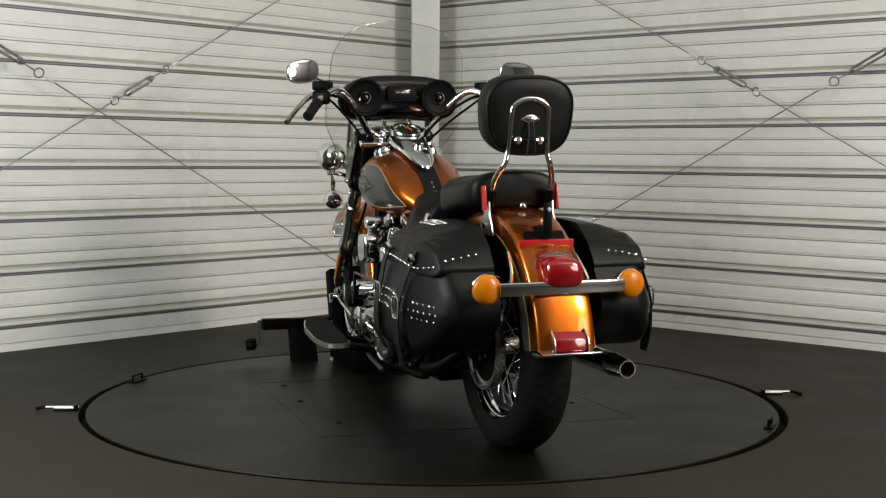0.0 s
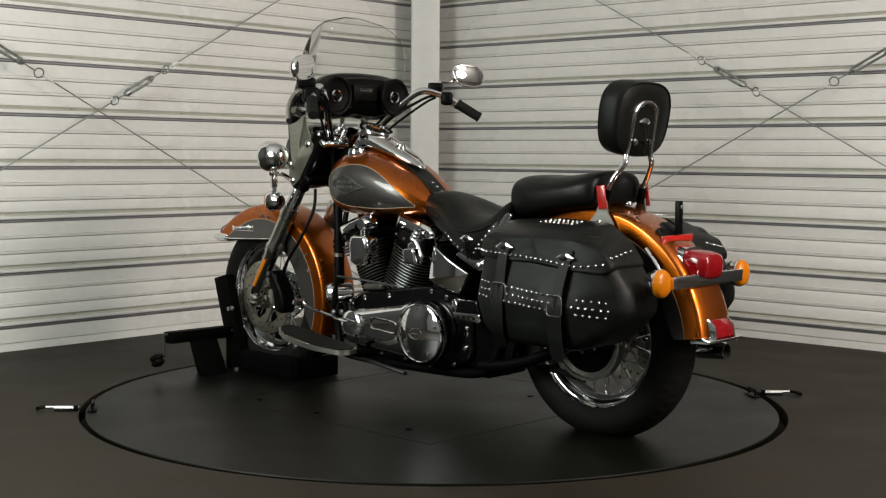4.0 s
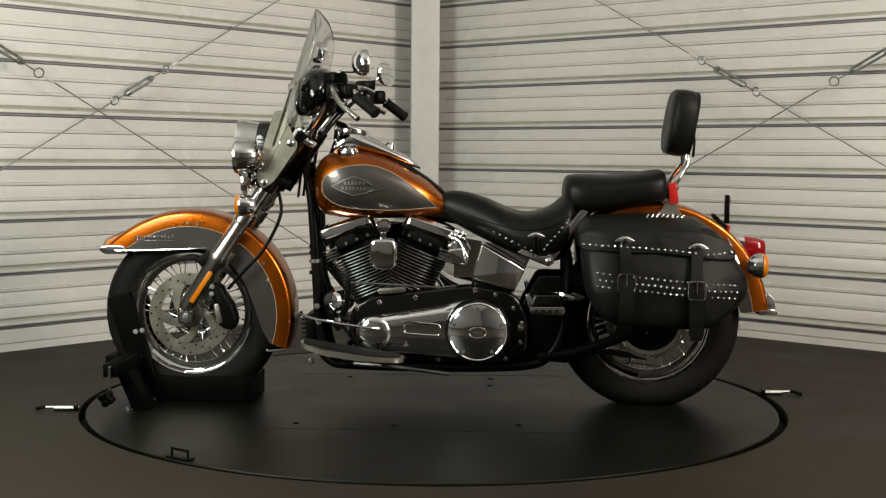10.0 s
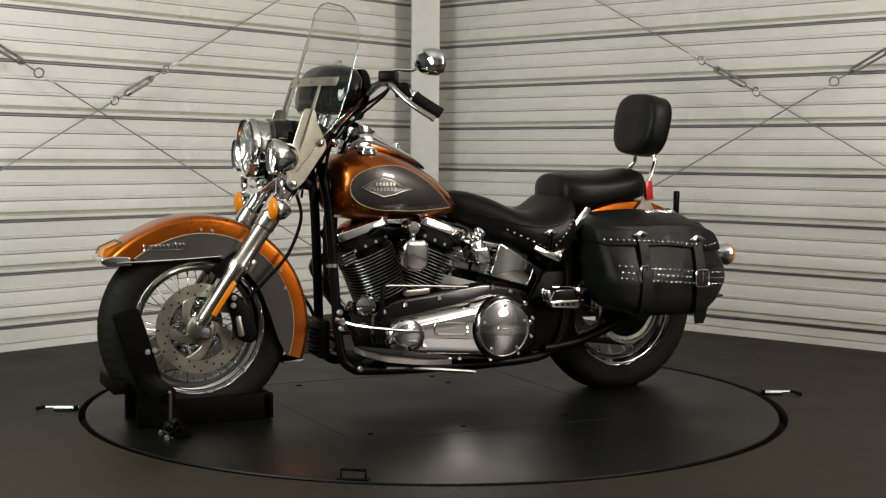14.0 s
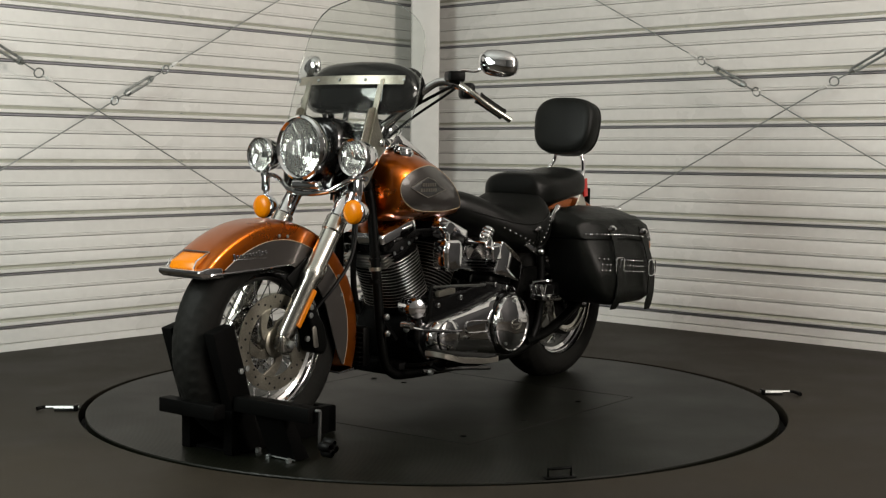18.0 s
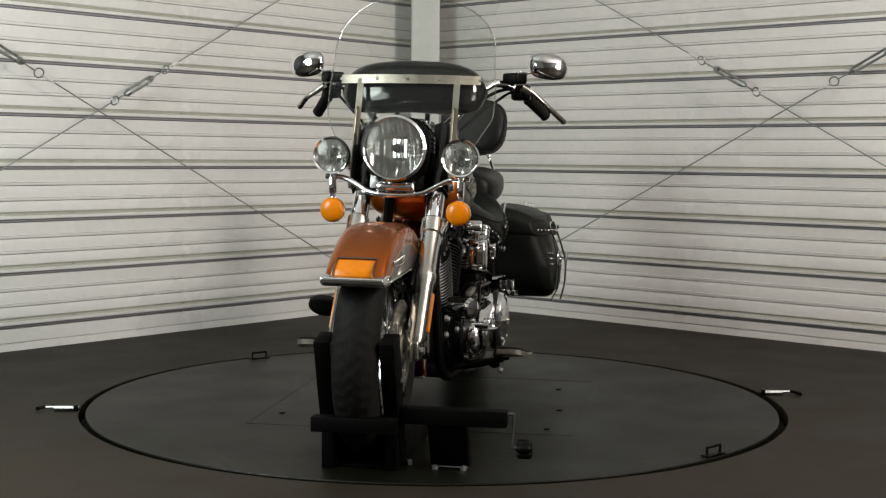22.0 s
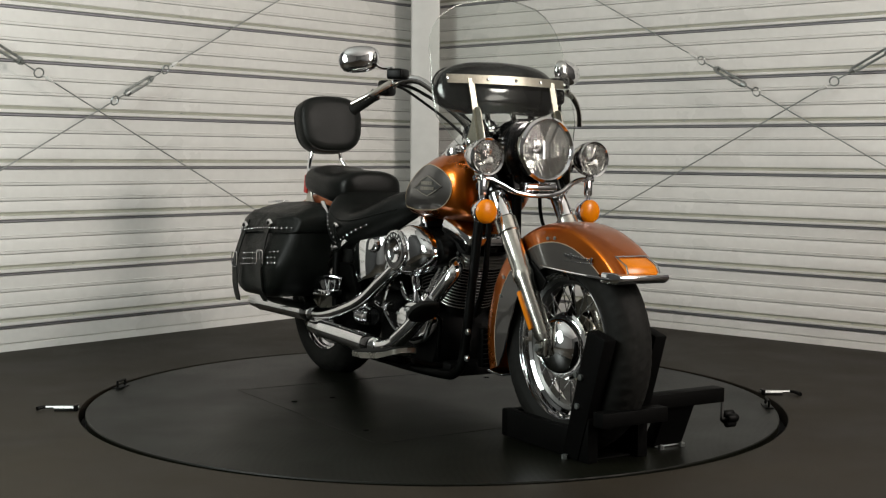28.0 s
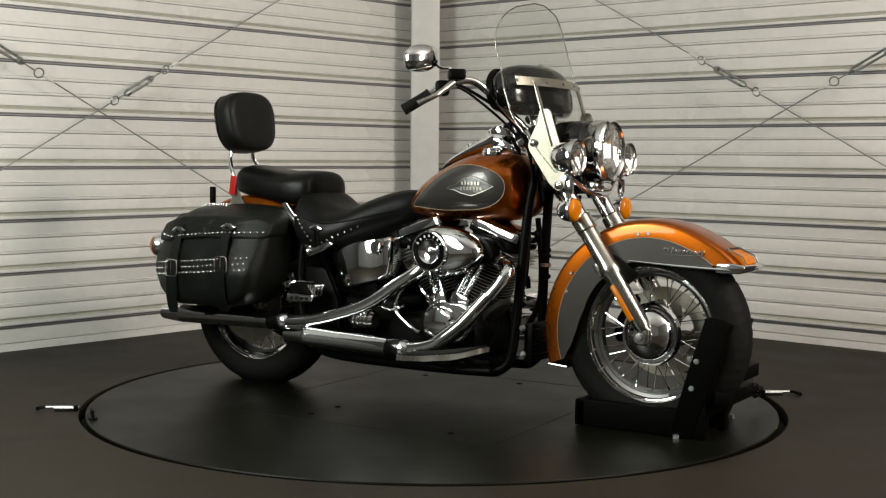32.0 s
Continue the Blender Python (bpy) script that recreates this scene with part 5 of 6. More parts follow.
    for x in (-0.632, -0.868):
        dx = -0.006 if x > -0.7 else 0.006
        far = 0.0 if x > -0.7 else 1.0
        pts = [(x, s * outer(x, 0.60, 0.014), 0.605), (x + dx * 0.4, s * outer(x, 0.56, 0.016), 0.56), (x + dx * 0.8, s * outer(x, 0.51, 0.010 + 0.004 * far), 0.51), (x + dx, s * outer(x, 0.44, 0.005 + 0.008 * far), 0.44), (x + dx * 0.8, s * outer(x, 0.36, 0.006 + 0.014 * far), 0.36), (x + dx * 0.6, s * outer(x, 0.325, 0.006 + 0.018 * far), 0.328), (x + dx * 0.6, s * outer(x, 0.30, 0.000 + 0.020 * far), 0.300 if x > -0.7 else 0.284)]
        P = smooth_path(pts, 4)
        rings = []
        for i, p in enumerate(P):
            w = 0.018 + 0.006 * min(1.0, max(0.0, (0.5 - p.z) / 0.1))
            if i > len(P) - 3:
                w *= 0.8
            rings.append([p + V3(-w, 0, 0), p + V3(-w, s * 0.004, 0), p + V3(w, s * 0.004, 0), p + V3(w, 0, 0)])
        strap = part("strap", skin(rings), LEATHER, bag, "black leather strap", 40)
        bz, bxx = 0.475 - 0.085 * (-0.545 - x), x + dx
        yb = outer(x, bz, 0.012 + 0.008 * far)
        buckle = loop_tube([Vector((bxx + a * 0.028, s * yb, bz + b * 0.030)) for a, b in super_ring(20, lambda a, b: (a, b), 5)], 0.0024)
        part("buckle", join(buckle, tube([(bxx, s * yb, bz + 0.03), (bxx, s * (yb + 0.001), bz - 0.01)], 0.002, 6, 1)), CHROME, strap, "square chrome buckle")
        cz_ = 0.603 if x > -0.7 else 0.583
        concho(bag, (x, s * outer(x, cz_, 0.0215), cz_), s, 1.12)
    for mx in (-0.57, -0.88):
        part("bag_mount", tube([(mx, s * 0.19, 0.50), (mx - 0.02, s * 0.11, 0.51)], 0.010, 8, 1), SATIN, bag)
    return bag


saddlebag(1)
saddlebag(-1)

# engine
K = Vector((0.160, 0, 0.262))


def fin_mesh(rx, ry, th, mat, name="fin"):
    rows = [super_ring(28, lambda a, b: Vector((rx * k * a, ry * k * b, h)), 2.8) for k, h in ((0.97, -th / 2), (1.0, -th / 4), (1.0, th / 4), (0.97, th / 2))]
    return mesh_of(name, skin(rows), mat)


FIN_B = fin_mesh(0.090, 0.106, 0.0030, CRINKLE)
FIN_E = mesh_of("fin_edge", loop_tube([Vector((0.0905 * a, 0.1065 * b, 0)) for a, b in super_ring(28, lambda a, b: (a, b), 2.8)], 0.0010, 6), FINEDGE)
engine = new("engine")
engine.parent = bike
tagged(engine, "black and chrome air-cooled V-twin engine with polished fins")
for sgn in (1, -1):
    d = Vector((sgn * math.sin(radians(22.5)), 0, math.cos(radians(22.5))))
    m = axis(K, d, (0, 1, 0))
    # local x must run along the bike
    xa = Vector((0, 1, 0)).cross(d).normalized()
    m = Matrix((xa, Vector((0, 1, 0)), d)).transposed().to_4x4()
    m.translation = K
    cyl = part("cylinder", skin([super_ring(28, lambda a, b: m @ Vector((0.070 * a, 0.080 * b, h)), 2.4) for h in (0.10, 0.335)]), CRINKLE, engine, "black finned cylinder")
    for i in range(15):
        at = m @ Matrix.Translation((0, 0, 0.142 + 0.0112 * i)) @ Matrix.Diagonal((1.0 if i < 11 else 1.04, 1, 1, 1))
        part("fin", FIN_B, CRINKLE, cyl, at=at)
        part("fin_edge", FIN_E, FINEDGE, cyl, at=at)
    part("cylinder_head", skin([super_ring(28, lambda a, b: m @ Vector((0.090 * k * a, 0.098 * k * b, h)), 3.4) for k, h in ((0.92, 0.318), (1.0, 0.325), (1.0, 0.352), (0.95, 0.36))]), CRINKLE, cyl)
    for k in range(4):
        part("head_bolt", BOLT, ZINC, cyl, at=m @ Matrix.Translation((-0.06 + 0.04 * k, 0.099, 0.335)) @ axis((0, 0, 0), (0, 1, 0)))
        part("head_bolt", BOLT, ZINC, cyl, at=m @ Matrix.Translation((-0.06 + 0.04 * k, -0.099, 0.335)) @ axis((0, 0, 0), (0, -1, 0)))
    part("head_fin", join(*[box(0.050, 0.176, 0.0030, m @ Matrix.Translation((sgn * 0.083, 0, 0.300 + 0.0112 * k)), 0.001, 1) for k in range(4)]), FINEDGE, cyl, "short machined head fins")
    part("rocker_box", skin([super_ring(32, lambda a, b: m @ Vector((0.098 * k * a, 0.092 * k * b, h)), 9) for k, h in ((0.97, 0.350), (1.0, 0.353), (1.0, 0.371), (0.98, 0.373))]), BLACK, cyl, "black lower rocker box", 40)
    part("rocker_cover", skin([super_ring(36, lambda a, b: m @ Vector((sgn * 0.004 + 0.097 * k * a, 0.093 * k * b, h + 0.006 * a * sgn)), 9) for k, h in ((0.98, 0.373), (1.02, 0.375), (1.02, 0.398), (1.0, 0.403), (0.97, 0.405), (0.90, 0.412), (0.5, 0.414))]), CHROME, cyl, "chrome rocker cover", 40)
    for k in range(2):
        part("pushrod_tube", tube([K + V3(sgn * 0.035 - 0.016 + 0.032 * k, -0.120, 0.115), K + d * 0.345 + V3(-0.016 + 0.032 * k + sgn * -0.01, -0.080, -0.01)], [0.013, 0.010, 0.009, 0.010, 0.014], 12, 4), CHROME, cyl)
part("crankcase", join(lathe([(0.0, -0.13), (0.118, -0.13), (0.128, -0.11), (0.128, 0.12), (0.118, 0.135), (0, 0.135)], axis((0.150, 0, 0.250), YAX), 40), box(0.40, 0.22, 0.16, Matrix.Translation((0.02, 0, 0.235)), 0.03, 3), box(0.26, 0.20, 0.13, Matrix.Translation((-0.18, 0, 0.30)), 0.03, 3)), CRINKLE, engine, "black crankcase and gearbox")
part("lifter_block", join(box(0.075, 0.03, 0.05, Matrix.Translation((0.205, -0.122, 0.375)) @ Matrix.Rotation(radians(22), 4, "Y"), 0.008), box(0.075, 0.03, 0.05, Matrix.Translation((0.115, -0.122, 0.375)) @ Matrix.Rotation(radians(-22), 4, "Y"), 0.008)), CHROME, engine)
part("cam_cover", join(slab(rounded([(0.245, 0.375), (0.285, 0.33), (0.245, 0.245), (0.16, 0.222), (0.085, 0.245), (0.075, 0.335), (0.12, 0.375)], 0.03, 4), -0.165, -0.125, 0.012, 3), lathe([(0.056, 0), (0.056, 0.018), (0.050, 0.026), (0.044, 0.028), (0, 0.030)], axis((0.150, -0.165, 0.302), (0, -1, 0)), 36)), CHROME, engine, "chrome cam cover with a round timer plate", 30)
for k in range(5):
    a = 2 * math.pi * k / 5
    part("cover_screw", BOLT, ZINC, engine, at=axis((0.150 + 0.047 * math.cos(a), -0.193, 0.302 + 0.047 * math.sin(a)), (0, -1, 0)))

# air cleaner on the right
rings = []
for t, k in ((0.0, 0.93), (0.012, 1.0), (0.035, 0.985), (0.055, 0.90), (0.066, 0.74), (0.072, 0.5), (0.074, 0.2)):
    ring = []
    for j in range(40):
        a = 2 * math.pi * j / 40
        c, sn = math.cos(a), math.sin(a)
        rx = 0.160 if c > 0 else 0.098
        ring.append(Vector((0.160 + rx * k * c, -0.145 - t, 0.546 + 0.086 * k * sn * (1 - 0.12 * max(c, 0) ** 2))))
    rings.append(ring)
air = part("air_cleaner", skin(rings), CHROME, bike, "chrome football-shaped air cleaner", 60)
m = axis((0.140, -0.212, 0.546), (0, -1, 0))
part("insert_ring", lathe([(0.068, -0.01), (0.070, 0.012), (0.067, 0.018), (0.062, 0.019), (0.060, 0.014)], m, 40), CHROME, air)
part("insert_face", lathe([(0.0625, 0.0), (0.0625, 0.0165), (0.042, 0.0145), (0.041, 0.009)], m, 40), BLACK, air, "black lettering ring")
part("insert_bar", join(*[box(0.006, 0.002, 0.008, m @ Matrix.Rotation(radians(20 * k - 60), 4, "Z") @ Matrix.Translation((0, 0.052, 0.0155)) @ Matrix.Rotation(radians(90), 4, "X"), 0) for k in range(7)]), WHITEISH, air)
part("insert_dish", lathe([(0.044, 0.012), (0.041, 0.017), (0.036, 0.012), (0.014, 0.008), (0.012, 0.014), (0.006, 0.018), (0, 0.018)], m, 36), CHROME, air)
part("backing_plate", slab(hull2((0.12, 0.546), 0.080, (0.29, 0.550), 0.045), -0.150, -0.100, 0.006), SATIN, air)

# primary case on the left
prim = part("primary_cover", join(slab(hull2((-0.120, 0.276), 0.100, (0.205, 0.262), 0.062), 0.140, 0.216, 0.036, 6), slab(hull2((-0.150, 0.279), 0.112, (-0.09, 0.277), 0.100), 0.150, 0.212, 0.026, 5)), CHROME, engine, "long chrome primary cover", 40)
part("inner_primary", slab(rounded([(-0.33, 0.200), (-0.325, 0.345), (-0.27, 0.410), (-0.12, 0.432), (0.02, 0.412), (0.215, 0.388), (0.285, 0.345), (0.292, 0.235), (0.23, 0.172), (-0.20, 0.150)], 0.035, 5), 0.10, 0.160, 0.014, 3), BLACK, engine, "black inner primary case with chrome bolts", 40)
part("case_slot", slab(hull2((0.105, 0.412), 0.010, (0.180, 0.406), 0.010, 8), 0.150, 0.168, 0.003), STEEL, engine, "pale steel oblong plate")
m = axis((-0.155, 0.216, 0.280), YAX)
part("derby_surround", lathe([(0.112, -0.03), (0.113, -0.004), (0.110, 0.003), (0.104, 0.005), (0.100, 0.002)], m, 56), BLACK, engine, "black ring round the derby cover", 35)
derby = part("derby_cover", lathe([(0.103, -0.02), (0.103, 0.012), (0.0995, 0.020), (0.096, 0.022), (0.093, 0.019), (0.090, 0.020), (0.070, 0.029), (0.035, 0.034), (0, 0.035)], m, 64), CHROME, engine, "round chrome derby cover", 35)
for k in range(5):
    a = 2 * math.pi * k / 5 + math.pi / 2
    part("cover_screw", BOLT, ZINC, derby, at=axis((-0.155 + 0.082 * math.cos(a), 0.241, 0.280 + 0.082 * math.sin(a)), YAX))
part("derby_mark", join(loop_tube([Vector((-0.155 + 0.030 * a, 0.2525, 0.280 + 0.018 * b)) for a, b in super_ring(20, lambda a, b: (a, b), 2)], 0.0012), box(0.03, 0.002, 0.004, Matrix.Translation((-0.155, 0.2535, 0.280)), 0)), ALLOY, derby)
part("primary_pocket", loop_tube([Vector((0.035 + 0.062 * a, 0.2185, 0.285 + 0.020 * b + 0.004 * a)) for a, b in super_ring(32, lambda a, b: (a, b), 6)], 0.0035), CHROME, prim)
part("stator_cap", lathe([(0.056, 0), (0.056, 0.006), (0.050, 0.012), (0.030, 0.016), (0, 0.017)], axis((0.195, 0.216, 0.268), YAX), 36), CHROME, prim)
for x, z in ((0.262, 0.345), (0.185, 0.368), (0.06, 0.385), (-0.145, 0.415), (-0.215, 0.400), (-0.275, 0.352), (-0.305, 0.300), (-0.300, 0.235), (-0.250, 0.178), (-0.14, 0.163), (-0.02, 0.172), (0.10, 0.178), (0.235, 0.196)):
    part("case_bolt", lathe([(0.009, 0), (0.009, 0.008), (0.006, 0.011), (0, 0.011)], axis((x, 0.158, z), YAX), 8), CHROME, engine)
part("gearbox_plug", lathe([(0.016, 0), (0.016, 0.012), (0.010, 0.016), (0, 0.016)], axis((-0.300, 0.145, 0.285), YAX), 6), CHROME, engine)
part("inspection_box", box(0.14, 0.10, 0.10, Matrix.Translation((-0.20, 0.10, 0.40)), 0.02, 3), SATIN, engine)

# horn, coil, oil filter, oil tank
def bulge(bm, x0, half, amount, side):
    """Pushes a slab's outer face out like a drum whose axis is upright."""
    for v in bm.verts:
        v.co.y += side * amount * max(0.0, 1 - ((v.co.x - x0) / half) ** 2)
    return bm


horn = part("horn", join(slab(rounded([(0.118, 0.560), (0.130, 0.590), (0.205, 0.590), (0.216, 0.560), (0.212, 0.500), (0.190, 0.484), (0.142, 0.484), (0.122, 0.500)], 0.015, 4), 0.150, 0.218, 0.014, 4)), CHROME, bike, "chrome cowbell horn cover", 35)
part("horn_mount", join(lathe([(0.023, -0.05), (0.023, 0.006), (0.019, 0.012), (0, 0.013)], axis((0.170, 0.185, 0.630), YAX), 24), box(0.022, 0.02, 0.05, Matrix.Translation((0.170, 0.178, 0.605)), 0.004)), CHROME, horn)
part("coil_cover", join(slab(rounded([(-0.048, 0.570), (-0.088, 0.592), (-0.124, 0.530), (-0.116, 0.502), (-0.064, 0.502)], 0.010, 3), 0.09, 0.186, 0.010, 3), slab(rounded([(-0.052, 0.556), (-0.104, 0.562), (-0.116, 0.508), (-0.060, 0.504)], 0.010, 3), 0.180, 0.212, 0.012, 4)), CHROME, bike, "chrome cube-shaped coil cover", 35)
part("coil_neck", join(*[lathe([(0.020, 0), (0.023, 0.004), (0.023, 0.010), (0.020, 0.014)], axis((-0.070 - 0.009 * k, 0.165, 0.580 + 0.012 * k), (-0.6, 0, 0.8)), 20) for k in range(3)]), CHROME, bike)
part("oil_filter", lathe([(0.030, -0.05), (0.036, -0.045), (0.037, 0.03), (0.030, 0.042), (0.014, 0.046), (0, 0.046)], axis((0.325, 0.165, 0.372), (0.5, 0.86, 0)), 16), CHROME, bike, "chrome oil filter", 25)
oil_tank = part("oil_tank", bulge(slab(rounded(notched([(-0.165, 0.572), (-0.315, 0.487), (-0.280, 0.415), (-0.132, 0.455)]), 0.010, 3), 0.0, 0.160, 0.022, 5), -0.22, 0.10, 0.022, 1), CHROME, bike, "chrome horseshoe oil tank", 35)
shell = []
for i in range(19):
    u = i / 18
    top = Vector((-0.335 + 0.270 * u, 0, float(np.interp(u, (0, 0.5, 0.95, 1), (0.512, 0.562, 0.584, 0.578)))))
    foot = Vector((-0.278 + 0.214 * u, 0, 0.388 + 0.052 * u))
    out = 0.118 + 0.068 * math.sqrt(max(0.0, 1 - (2 * u - 1) ** 2 * 0.96))
    shell.append([Vector((p.x, -y, p.z)) for p, y in [(foot.lerp(top, v), k * out) for v, k in ((0, 0.02), (0, 0.93), (0.03, 0.985), (0.12, 1.0), (0.5, 1.01), (0.88, 1.0), (0.97, 0.985), (1, 0.93), (1, 0.02))]])
part("tank_half", skin(shell), CHROME, oil_tank, "", 50)
part("oil_cap", lathe([(0.026, 0), (0.026, 0.01), (0.020, 0.02), (0, 0.022)], axis((-0.11, -0.165, 0.545), (0, -1, 0.3)), 20), CHROME, bike)
part("starter", join(lathe([(0.0, 0), (0.030, 0.002), (0.034, 0.010), (0.034, 0.085), (0.028, 0.095), (0, 0.096)], axis((-0.205, -0.172, 0.292), (1, 0, 0)), 24), *[lathe([(0.034, 0), (0.0365, 0.002), (0.0365, 0.005), (0.034, 0.007)], axis((-0.19 + 0.016 * k, -0.172, 0.292), (1, 0, 0)), 24) for k in range(4)]), CHROME, bike, "chrome starter motor cover", 30)

for line in ([(0.013, -0.165, 0.432), (-0.016, -0.168, 0.387), (-0.029, -0.17, 0.335), (0.019, -0.17, 0.289), (0.064, -0.165, 0.26)], [(0.052, -0.15, 0.427), (0.081, -0.155, 0.396), (0.100, -0.15, 0.372)], [(0.0, -0.16, 0.350), (-0.05, -0.165, 0.335), (-0.10, -0.165, 0.345)]):
    part("oil_line", tube(line, 0.0065, 8, 5), CHROME, bike, "chrome oil line")

# frame
FR = [[(0.455, s * 0.055, 0.84), (0.430, s * 0.070, 0.70), (0.412, s * 0.085, 0.45), (0.395, s * 0.10, 0.22), (0.36, s * 0.11, 0.155), (0.28, s * 0.12, 0.142), (0.0, s * 0.13, 0.140), (-0.30, s * 0.14, 0.150), (-0.40, s * 0.15, 0.19), (-0.45, s * 0.15, 0.30), (-0.46, s * 0.14, 0.52), (-0.42, s * 0.11, 0.60)] for s in (1, -1)]
for f in FR:
    part("frame_tube", tube(f, 0.0165, 12, 5), SATIN, bike, "black tubular frame")
part("backbone", tube([(0.43, 0, 0.80), (0.20, 0, 0.70), (-0.05, 0, 0.66), (-0.40, 0, 0.60)], 0.028, 12, 4), BLACK, bike)
for s in (1, -1):
    part("gearbox_plate", slab(rounded([(-0.28, 0.18), (-0.47, 0.16), (-0.50, 0.30), (-0.46, 0.46), (-0.36, 0.46), (-0.30, 0.35)], 0.02), s * 0.115, s * 0.14, 0.004), SATIN, bike)
part("lower_belly", box(0.66, 0.20, 0.05, Matrix.Translation((-0.02, 0, 0.155)), 0.015), CRINKLE, bike)
reg = part("regulator", box(0.035, 0.13, 0.13, Matrix.Translation((0.435, 0, 0.245)), 0.008), SATIN, bike, "black finned voltage regulator")
for k in range(7):
    part("cooling_fin", box(0.018, 0.125, 0.004, Matrix.Translation((0.460, 0, 0.195 + 0.016 * k)), 0.001, 1), SATIN, reg)
for line in ([(0.40, 0.055, 0.66), (0.408, 0.072, 0.50), (0.395, 0.08, 0.36), (0.33, 0.10, 0.26)], [(0.405, -0.02, 0.66), (0.40, -0.03, 0.46), (0.36, -0.04, 0.34)]):
    part("oil_hose", tube(line, 0.010, 8, 5), PLASTIC, bike)
for z in (0.55, 0.53, 0.50, 0.46):
    part("hose_clamp", lathe([(0.0190, -0.006), (0.0205, -0.006), (0.0205, 0.006), (0.0190, 0.006)], axis((0.418, 0.080, z), (0.03, -0.02, 1)), 12), DISC_STEEL if z == 0.50 else SATIN, bike)
for s in (1, -1):
    part("swingarm", tube([(-0.36, s * 0.15, 0.185), (-0.50, s * 0.150, 0.205), (-0.66, s * 0.145, 0.262), (-0.748, s * 0.135, 0.304)], 0.019, 12, 4), SATIN, bike, "black swingarm")
    part("swingarm_stay", tube([(-0.46, s * 0.145, 0.48), (-0.60, s * 0.14, 0.40), (-0.748, s * 0.135, 0.310)], 0.015, 10, 3), SATIN, bike)
    part("axle_plate", slab(rounded([(-0.70, 0.325), (-0.80, 0.335), (-0.80, 0.275), (-0.70, 0.280)], 0.015), s * 0.125, s * 0.148, 0.004), SATIN, bike)
part("drive_belt", join(tube([(-0.30, 0.088, 0.335), (-0.74, 0.088, 0.430)], 0.011, 8, 1), tube([(-0.30, 0.088, 0.235), (-0.74, 0.088, 0.178)], 0.011, 8, 1)), RUBBER, bike)
part("belt_guard", slab(rounded([(-0.40, 0.42), (-0.62, 0.47), (-0.86, 0.44), (-0.86, 0.425), (-0.62, 0.45), (-0.40, 0.40)], 0.006), 0.070, 0.110, 0.003), BLACK, bike)
for s in (1, -1):
    part("frame_bracket", slab(rounded([(-0.285, 0.548), (-0.300, 0.560), (-0.365, 0.535), (-0.402, 0.538), (-0.412, 0.515), (-0.392, 0.500), (-0.335, 0.522)], 0.006), s * 0.186, s * 0.194, 0.002), CHROME, bike, "chrome seat-rail bracket")
    part("fender_strut", slab(rounded([(-0.380, 0.528), (-0.402, 0.508), (-0.470, 0.610), (-0.525, 0.688), (-0.500, 0.694), (-0.448, 0.632)], 0.008), s * 0.180, s * 0.188, 0.002), CHROME, bike, "flat chrome fender strut")
    part("strut_bolt", lathe([(0.011, 0), (0.011, 0.007), (0.006, 0.011), (0, 0.011)], axis((-0.392, s * 0.194, 0.520), (0, s, 0)), 12), CHROME, bike)

# exhaust on the right
up = [(0.075, -0.105, 0.520), (0.10, -0.150, 0.508), (0.08, -0.185, 0.478), (0.0, -0.200, 0.425), (-0.12, -0.212, 0.350), (-0.25, -0.225, 0.303), (-0.37, -0.234, 0.275), (-0.48, -0.236, 0.268)]
lo = [(0.345, -0.105, 0.515), (0.392, -0.135, 0.500), (0.395, -0.160, 0.470), (0.35, -0.185, 0.405), (0.27, -0.215, 0.310), (0.19, -0.235, 0.245), (0.11, -0.243, 0.218), (0.03, -0.245, 0.212)]
part("exhaust_header", tube(up, 0.0235, 18, 6), CHROME, bike, "chrome rear exhaust pipe")
part("exhaust_header", tube(lo, 0.0235, 18, 6), CHROME, bike, "chrome front exhaust pipe")
for a, b, lab in (((-0.47, -0.236, 0.268), (-1.045, -0.236, 0.262), "long chrome upper muffler"), ((0.05, -0.245, 0.212), (-0.445, -0.245, 0.226), "long chrome lower muffler")):
    A, B = Vector(a), Vector(b)
    L = (B - A).length
    mf = part("muffler", lathe([(0.024, -0.03), (0.030, -0.02), (0.033, 0.0), (0.0335, 0.06), (0.0335, L - 0.10), (0.035, L - 0.095), (0.033, L - 0.08), (0.027, L - 0.005), (0.026, L), (0.0225, L), (0.0225, L - 0.07), (0, L - 0.07)], axis(A, B - A), 32), CHROME, bike, lab, 30)
    part("muffler_clamp", lathe([(0.0345, -0.030), (0.0355, -0.026), (0.0355, 0.020), (0.0345, 0.024)], axis(A + (B - A).normalized() * 0.03, B - A), 24), BLACK, mf, "black muffler clamp")
    part("tip_bore", lathe([(0.0222, L - 0.003), (0.0222, L - 0.069), (0, L - 0.069)], axis(A, B - A), 20), PIT, mf)
part("heat_shield", tube([Vector(p) + V3(0, -0.006, 0.002) for p in lo[3:6]], 0.0255, 16, 5), CHROME, bike)
for p, q in (((0.345, -0.105, 0.515), (0.36, -0.112, 0.511)), ((0.075, -0.105, 0.520), (0.085, -0.12, 0.517))):
    part("header_clamp", tube([Vector(p), Vector(q)], 0.0265, 16, 1), ALLOY, bike)

